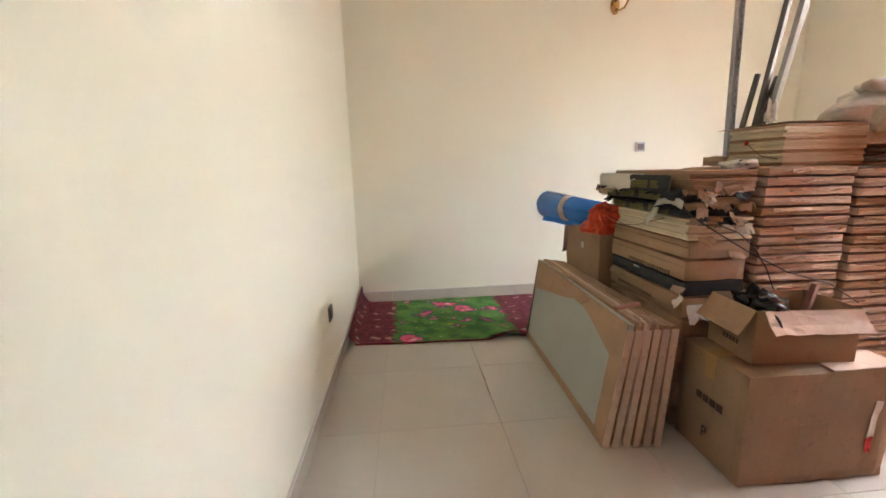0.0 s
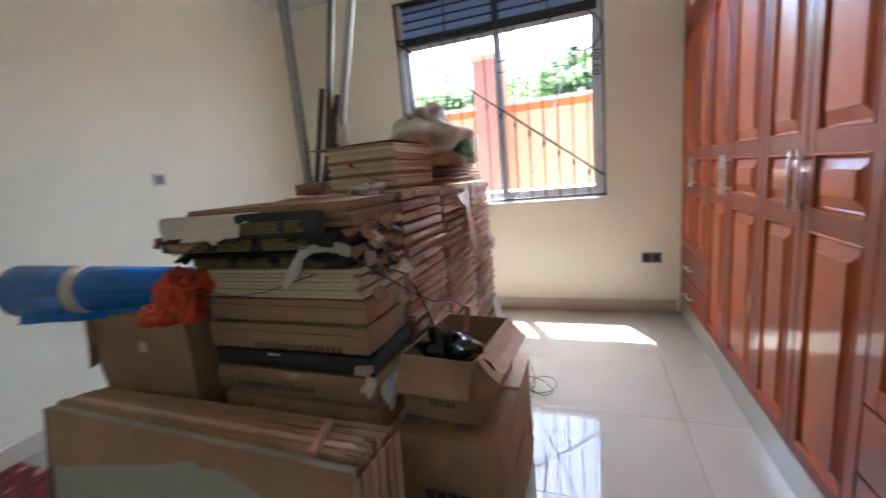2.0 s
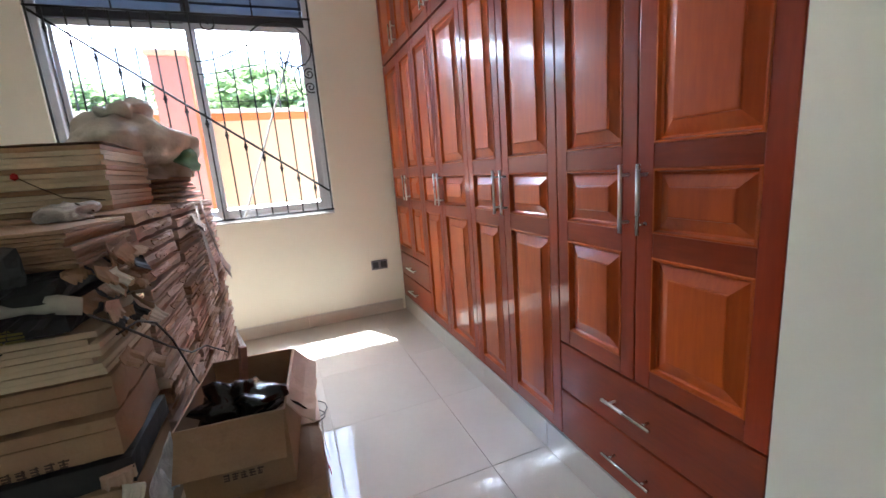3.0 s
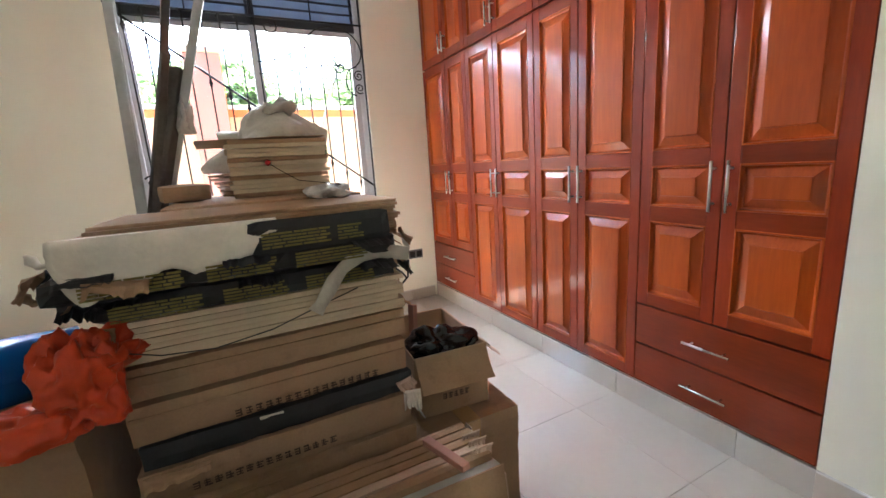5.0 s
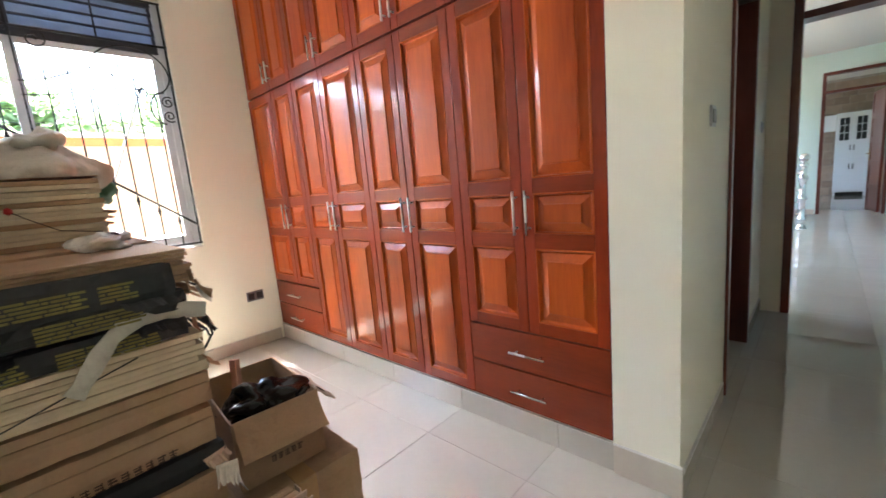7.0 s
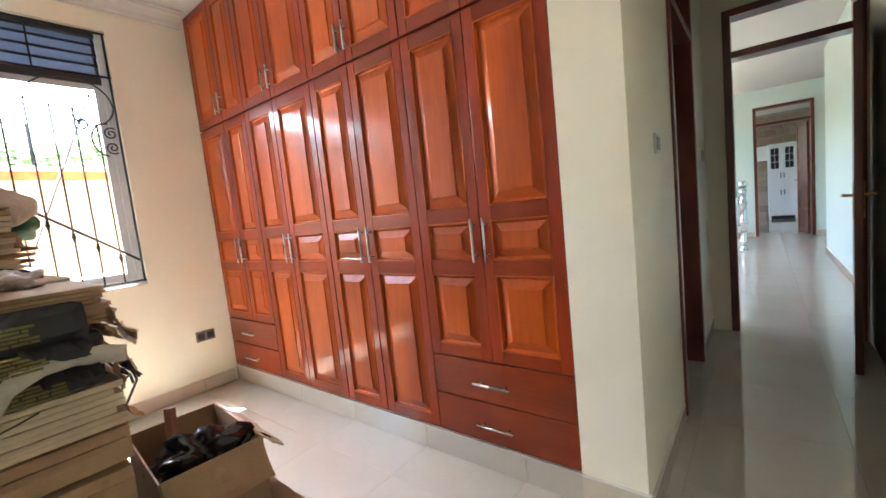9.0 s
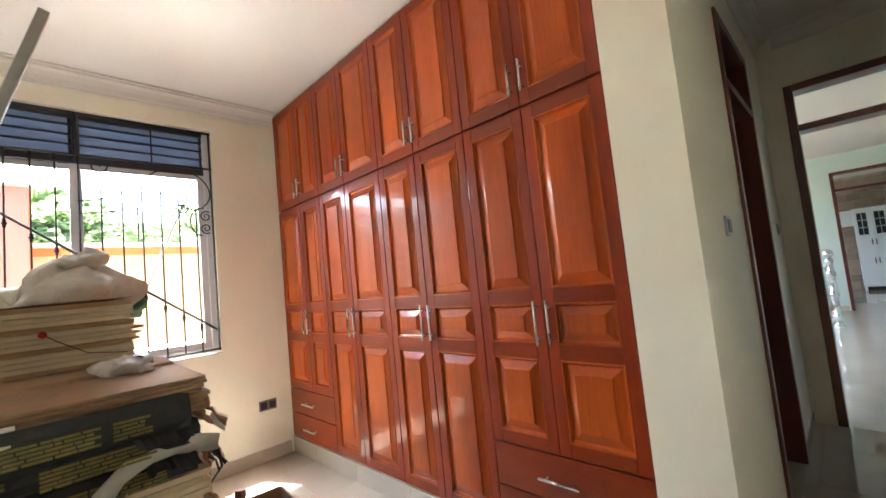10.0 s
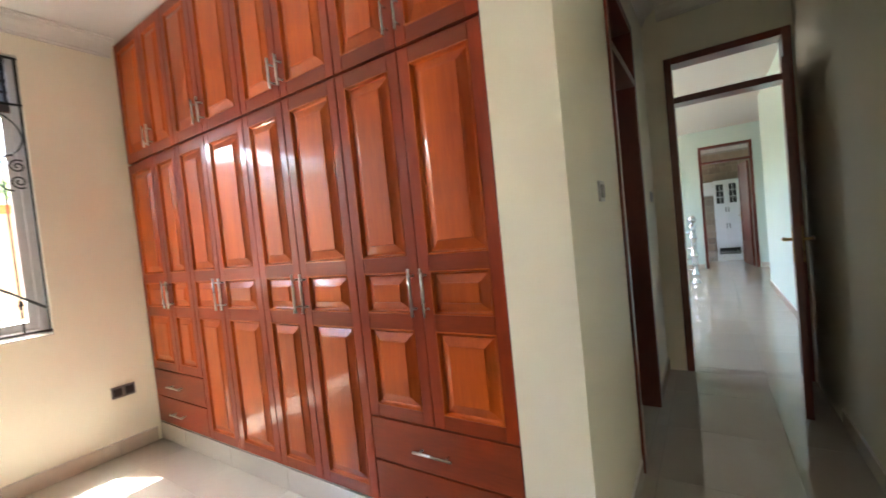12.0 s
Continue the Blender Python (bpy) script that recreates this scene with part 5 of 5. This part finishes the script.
part("corner", crushed_bag((0.06, 0.07, 0.065), 67, 4, 0.6), ORANGE, d, m=pose(0.00, -0.045, 0.085, 0, 30, 20), smooth=True)

# ---- rug ----
def rug():
    """A floral rug with its end pushed up the corner and a lifted front edge."""
    L, W, nx, ny = 1.72, 0.98, 90, 44
    bm = bmesh.new()
    uvl = bm.loops.layers.uv.new("UVMap")
    grid, co = [], {}
    for i in range(nx + 1):
        row = []
        for j in range(ny + 1):
            u, v = L * i / nx, W * j / ny
            if u < 0.14:
                a = (0.14 - u) / 0.14
                x, z = 0.030 + 0.02 * (1 - a) + max(0, u - 0.05) * 0.6, 0.10 * a ** 1.4 * (0.75 + 0.9 * (j / ny)) + 0.006
            else:
                x, z = 0.094 + (u - 0.14), 0.006
            f = max(0.0, 1 - abs(u - 1.22) / 0.20)
            z += 0.045 * (f * f * (3 - 2 * f)) * max(0, 1 - v / 0.35) ** 1.5
            z += 0.004 * (noise.noise(Vector((u * 5, v * 5, 3))) + 0.5)
            y = 2.985 + v + 0.012 * noise.noise(Vector((u * 3, v, 0))) - 0.05 * (u - 0.5) * (1 - v / W) * (u < 1.1) * 0.8
            q = bm.verts.new((x, min(y, 3.998), max(z, 0.005)))
            co[q] = (u, v)
            row.append(q)
        grid.append(row)
    for i in range(nx):
        for j in range(ny):
            f = bm.faces.new((grid[i][j], grid[i + 1][j], grid[i + 1][j + 1], grid[i][j + 1]))
            for lp in f.loops:
                lp[uvl].uv = co[lp.vert]
    d = thing("rug", pose(0, 0, 0), "green and dark red floral rug, curled up at the wall", "rug")
    p = part("rug_surface", bm, RUG, d, smooth=True)
    md = p.modifiers.new("thickness", "SOLIDIFY")
    md.thickness, md.offset = 0.008, 1.0
    part("bound_edge", tube(bmesh.new(), [(0.06 + 1.66 * i / 40, 2.985 + 0.012 * noise.noise(Vector((1.72 * i / 40 * 3, 0, 0))) - 0.04 * (1.72 * i / 40 - 0.5) * (i < 25) - 0.002,
         0.008 + 0.045 * (lambda f: f * f * (3 - 2 * f))(max(0.0, 1 - abs(1.72 * i / 40 - 1.22) / 0.20))) for i in range(41)], 0.006, 6), RUGEDGE, d, "dark red bound edge")


RUGEDGE = mat("dark_red_binding", (0.25, 0.02, 0.035), 0.85, var=0.2, scale=30, bump=0.3)
rug()

# ---- loose cable ----
rl = random.Random(9)
pts = []
for i in range(64):
    a = i * 0.42
    r = 0.070 + 0.030 * math.sin(i * 0.31) + rl.uniform(-0.006, 0.006)
    pts.append((2.80 + 0.10 * math.sin(i * 0.07) + r * math.cos(a), 1.54 + 0.06 * math.cos(i * 0.09) + r * 1.1 * math.sin(a), 0.008 + 0.19 * (0.5 + 0.5 * math.sin(i * 0.42 + 0.9)) * (0.5 + 0.5 * math.sin(i * 0.13))))
single("cable_coil", tube(bmesh.new(), pts, 0.0028, 5), CABLE, Matrix(), "tangled dark cable coil on the floor tiles", "cable", smooth=True)
single("loose_wire", tube(bmesh.new(), [(1.72, 1.815, 0.985), (1.80, 1.80, 0.985), (1.90, 1.795, 0.945), (1.98, 1.79, 0.87), (2.04, 1.785, 0.78), (2.07, 1.775, 0.70), (2.09, 1.765, 0.66)], 0.0028, 5), CABLE, Matrix(), "thin dark wire bent from the stack into the carton", "cable", smooth=True)
single("loose_wire", tube(bmesh.new(), [(1.66, 1.83, 1.05), (1.75, 1.80, 0.98), (1.95, 1.79, 0.86), (2.15, 1.79, 0.76), (2.36, 1.79, 0.70), (2.46, 1.74, 0.62)], 0.003, 5), CABLE, Matrix(), "thin dark wire hanging along the cartons", "cable", smooth=True)

# ---- hall and kitchen beyond the doorways ----
post = thing("stair_post", pose(0.86, -6.95, 0), "polished steel stair newel post with a ball", "stair post")
part("shaft", lathe(bmesh.new(), [(0.075, 0.0), (0.075, 0.02), (0.050, 0.03), (0.050, 0.12), (0.062, 0.14), (0.062, 0.18), (0.045, 0.20), (0.045, 0.46), (0.064, 0.48), (0.064, 0.54), (0.045, 0.56),
     (0.045, 0.80), (0.064, 0.82), (0.064, 0.88), (0.045, 0.90), (0.045, 1.02), (0.060, 1.04), (0.060, 1.07), (0.03, 1.09), (0.025, 1.11)], 20), CHROME, post, smooth=True)
part("ball", lathe(bmesh.new(), [(0.072 * math.sin(a), 1.175 - 0.072 * math.cos(a)) for a in (i * math.pi / 12 for i in range(13))], 20), CHROME, post, smooth=True)
part("handrail", tube(bmesh.new(), [(0.03, 0, 0.94), (0.60, 0, 0.94), (1.6, 0, 0.94)], 0.028, 12), CHROME, post, smooth=True)
for q in range(3):
    part("rail_rod", tube(bmesh.new(), [(0.03, 0, 0.25 + 0.2 * q), (1.6, 0, 0.25 + 0.2 * q)], 0.012, 8), CHROME, post, smooth=True)
for q in (0.55, 1.10, 1.60):
    part("baluster", tube(bmesh.new(), [(q, 0, 0.0), (q, 0, 0.94)], 0.020, 10), CHROME, post, smooth=True)
cb = thing("kitchen_cabinet", pose(0.11, -13.1, 0), "tall white kitchen cabinet with dark glazed upper doors", "cabinet")
part("body", box(bmesh.new(), -0.32, 0.32, -0.45, 0.0, 0.10, 2.15, 0.004), CABW, cb)
# black block stands in for the shade in the gap under the cabinet
part("gap_shade", box(bmesh.new(), -0.28, 0.28, -0.40, -0.05, 0.0, 0.10), BLACKP, cb)
for s in (-1, 1):
    x0, x1 = (-0.317, -0.002) if s < 0 else (0.002, 0.317)
    part("foot", box(bmesh.new(), s * 0.29 - 0.025, s * 0.29 + 0.025, -0.045, -0.002, 0.0, 0.10, 0.004), CABW, cb)
    for z0, z1 in ((0.12, 0.90), (0.915, 2.13)):
        dd = part("door", box(bmesh.new(), x0, x1, 0.001, 0.020, z0, z1, 0.004), CABW, cb)
        for a, c, e, f in ((x0, x0 + 0.06, z0, z1), (x1 - 0.06, x1, z0, z1), (x0 + 0.06, x1 - 0.06, z0, z0 + 0.07), (x0 + 0.06, x1 - 0.06, z1 - 0.07, z1)):
            part("door_rail", box(bmesh.new(), a, c, 0.0202, 0.030, e, f, 0.002), CABW, dd)
        if z1 > 1.0:
            for gx in (0, 1):
                for gz in range(3):
                    part("pane", box(bmesh.new(), x0 + 0.068 + gx * 0.095, x0 + 0.152 + gx * 0.095, 0.0202, 0.024, 1.45 + gz * 0.195, 1.63 + gz * 0.195), BLACKP, dd)
        hz = 0.70 if z1 < 1.0 else 1.18
        part("handle", box(bmesh.new(), s * 0.035 - 0.012, s * 0.035 + 0.012, 0.0302, 0.050, hz, hz + 0.14, 0.003), SOCKET, dd)
wc = thing("wall_cupboard", pose(0.57, -13.22, 0), "white kitchen wall cupboard beside the tall cabinet", "cabinet")
part("body", box(bmesh.new(), -0.135, 0.40, -0.375, 0.0, 1.72, 2.13, 0.004), CABW, wc)
part("door", box(bmesh.new(), -0.132, 0.13, 0.001, 0.02, 1.725, 2.125, 0.004), CABW, wc)
part("door", box(bmesh.new(), 0.135, 0.397, 0.001, 0.02, 1.725, 2.125, 0.004), CABW, wc)
# brown wall tiles of the kitchen, row by row
tw = thing("kitchen_wall_tiles", pose(0, -13.598, 0), "brown rectangular tiles on the kitchen wall", "wall tiles", kind="structure")
bm = bmesh.new()
for r in range(15):
    for c in range(13):
        x = -1.30 + 0.30 * c - (0.15 if r % 2 else 0.0)
        box(bm, max(x, -1.345), x + 0.294, 0.0, 0.008, 0.20 * r + 0.003, 0.20 * r + 0.197, 0.0)
tagged(part("wall_tile", bm, KTILE, tw), kind="stuff")

# ---- outdoors ----
structure("ground", box(bmesh.new(), -400, 400, -400, 400, -0.45, -0.25), EARTH, "pale paved ground around the house", "ground")
fence = thing("boundary_wall", pose(0, 0, 0), "orange painted boundary wall with pillars and a pale coping", "boundary wall", kind="structure")
part("wall_face", box(bmesh.new(), 5.95, 6.10, -14, 16, -0.25, 1.96), ORWALL, fence)
part("top_band", box(bmesh.new(), 5.935, 6.115, -14, 16, 1.96, 2.04, 0.005), ORBAND, fence)
part("coping", box(bmesh.new(), 5.90, 6.15, -14, 16, 2.04, 2.085, 0.008), COPING, fence)
for y in (-6.0, -1.85, 2.30, 6.45):
    p = part("pillar", box(bmesh.new(), 5.70, 6.16, y - 0.165, y + 0.165, -0.25, 2.56, 0.008), PINKWALL, fence)
    # thin sheet turns each pillar's south side a deeper orange than the rest
    part("pillar_side", box(bmesh.new(), 5.702, 6.158, y - 0.171, y - 0.1655, -0.25, 2.55), ORBAND, p)
    part("pillar_cap", box(bmesh.new(), 5.675, 6.185, y - 0.19, y + 0.19, 2.56, 2.62, 0.008), ORWALL, p)
wire = thing("security_wire", pose(0, 0, 0), "thin security wires on posts above the boundary wall", "wire fence")
for y in (-5.0, -2.8, -0.6, 1.3, 3.2, 5.2):
    part("post", tube(bmesh.new(), [(6.03, y, 2.08), (6.03, y, 2.50)], 0.010, 6), IRON, wire)
for z in (2.18, 2.30, 2.42):
    part("wire", tube(bmesh.new(), [(6.03, -14, z), (6.03, 16, z)], 0.003, 5), IRON, wire)


def house(x, y, w, d, h, label):
    o = thing("far_house", pose(x, y, 0.6), label, "house", "far houses")
    part("wall", box(bmesh.new(), -w / 2, w / 2, -d / 2, d / 2, 0, h), ORWALL, o)
    bm = bmesh.new()
    v = [bm.verts.new(q) for q in ((-w / 2 - 0.6, -d / 2 - 0.6, h), (w / 2 + 0.6, -d / 2 - 0.6, h), (w / 2 + 0.6, d / 2 + 0.6, h), (-w / 2 - 0.6, d / 2 + 0.6, h), (0, -d / 5, h + 2.4), (0, d / 5, h + 2.4))]
    for f in ((0, 1, 4), (1, 2, 5, 4), (2, 3, 5), (3, 0, 4, 5), (0, 3, 2, 1)):
        bm.faces.new([v[k] for k in f])
    part("roof", bm, ROOFT, o)
    for q in (-0.3, 0.0, 0.3):
        part("window", box(bmesh.new(), -w / 2 - 0.03, -w / 2 + 0.05, q * d - 0.6, q * d + 0.6, h * 0.45, h * 0.8), BLACKP, o)


house(44, -7, 9, 12, 4.6, "low far house with a red hipped roof")
house(52, 12, 10, 13, 5.2, "far house with a red hipped roof among trees")
house(40, 27, 9, 11, 5.0, "far house with a red roof behind the wall")


def tree(x, y, h, r, seed):
    rt = random.Random(seed)
    o = thing("tree", pose(x, y, -0.5), "leafy green tree beyond the boundary wall", "tree", "far trees")
    bm = bmesh.new()
    tube(bm, [(0, 0, 0), (0.1, 0.05, h * 0.3), (0.0, 0.15, h * 0.6), (0.1, 0.1, h * 0.85)], [0.28, 0.2, 0.13, 0.05], 8)
    for k in range(6):
        a = k * 1.05 + rt.random()
        z = h * rt.uniform(0.4, 0.65)
        tube(bm, [(0.05, 0.1, z), (math.cos(a) * r * 0.4, math.sin(a) * r * 0.4, z + r * 0.35), (math.cos(a) * r * 0.75, math.sin(a) * r * 0.75, z + r * 0.55)], [0.1, 0.06, 0.02], 6)
    part("trunk", bm, BARK, o)
    vs, fs = [], []
    clumps = []
    for k in range(40):
        a, e, q = rt.uniform(0, math.tau), rt.uniform(-0.5, 1.3), rt.uniform(0.35, 1.0)
        clumps.append((Vector((math.cos(a) * math.cos(e) * r * q, math.sin(a) * math.cos(e) * r * q, h * 0.68 + math.sin(e) * r * 0.75 * q)), r * rt.uniform(0.20, 0.38)))
    for c, cr in clumps:
        for k in range(120):
            p = c + Vector((rt.gauss(0, 0.5), rt.gauss(0, 0.5), rt.gauss(0, 0.4))) * cr
            u = Vector((rt.uniform(-1, 1), rt.uniform(-1, 1), rt.uniform(-0.6, 0.6))).normalized()
            w = u.cross(Vector((rt.uniform(-1, 1), rt.uniform(-1, 1), 1))).normalized()
            s = rt.uniform(0.16, 0.34) * max(1.0, h / 9)
            b0 = len(vs)
            vs += [p - u * s, p + w * s * 0.5, p + u * s, p - w * s * 0.5]
            fs.append((b0, b0 + 1, b0 + 2, b0 + 3))
    me = bpy.data.meshes.new("crown")
    me.from_pydata(vs, [], fs)
    me.materials.append(LEAF)
    part("crown", me, LEAF, o)


rt = random.Random(77)
for k in range(15):
    tree(26 + rt.uniform(0, 30), -16 + 3.4 * k + rt.uniform(-1, 1), 7.6 + rt.uniform(-1.6, 1.8), 3.6 + rt.uniform(-0.8, 1.0), 900 + k)
for k in range(16):
    tree(58 + rt.uniform(0, 18), -34 + 6.2 * k + rt.uniform(-2, 2), 15.5 + rt.uniform(-2.0, 2.2), 6.4 + rt.uniform(-1.0, 1.2), 940 + k)
bm = bmesh.new()
for k in range(40):
    y0 = -120 + 8 * k
    z = 24 + 6 * noise.noise(Vector((k * 0.3, 0, 0)))
    box(bm, 150 + 6 * (k % 3), 170, y0, y0 + 8.05, -3, z)
structure("backdrop", bm, LEAF, "distant wooded hill", "hill")

# ---- floor tiles ----
floor = thing("floor", pose(0, 0, 0), "polished cream porcelain floor tiles", "floor", kind="structure")
part("screed", box(bmesh.new(), -1.5, 4.45, -13.75, 4.17, -0.12, -0.0045), GROUT, floor)
TX, TY, S = 0.30, 0.18, 0.60


def tile_mesh(w, d):
    bm = bmesh.new()
    box(bm, 0.0006, w - 0.0006, 0.0006, d - 0.0006, -0.004, 0.0)
    top = [e for e in bm.edges if all(v.co.z > -0.001 for v in e.verts)]
    bmesh.ops.bevel(bm, geom=top, offset=0.0012, segments=1, affect="EDGES")
    return link("floor_tile", bm, TILE)


tiles = {}


def lay(x0, x1, y0, y1):
    """Tiles on the joint grid, cut at the edges of the area."""
    xs = sorted({x0, x1, *[TX + S * k for k in range(-4, 9) if x0 < TX + S * k < x1]})
    ys = sorted({y0, y1, *[TY + S * k for k in range(-26, 9) if y0 < TY + S * k < y1]})
    for a, c in zip(xs, xs[1:]):
        for e, f in zip(ys, ys[1:]):
            key = (round(c - a, 3), round(f - e, 3))
            if min(key) < 0.01:
                continue
            if key not in tiles:
                tiles[key] = tile_mesh(*key)
            part("floor_tile", tiles[key], TILE, floor, m=pose(a, e, 0))


lay(0.0, XE, 0.485, YN)
lay(0.0, 0.970, -2.1, 0.485)
lay(0.970, 2.3, -2.1, -0.25)
lay(-0.18, 3.25, -6.5, -2.1)
lay(-1.35, 3.25, -9.0, -6.5)
lay(-1.35, 2.45, -13.6, -9.0)
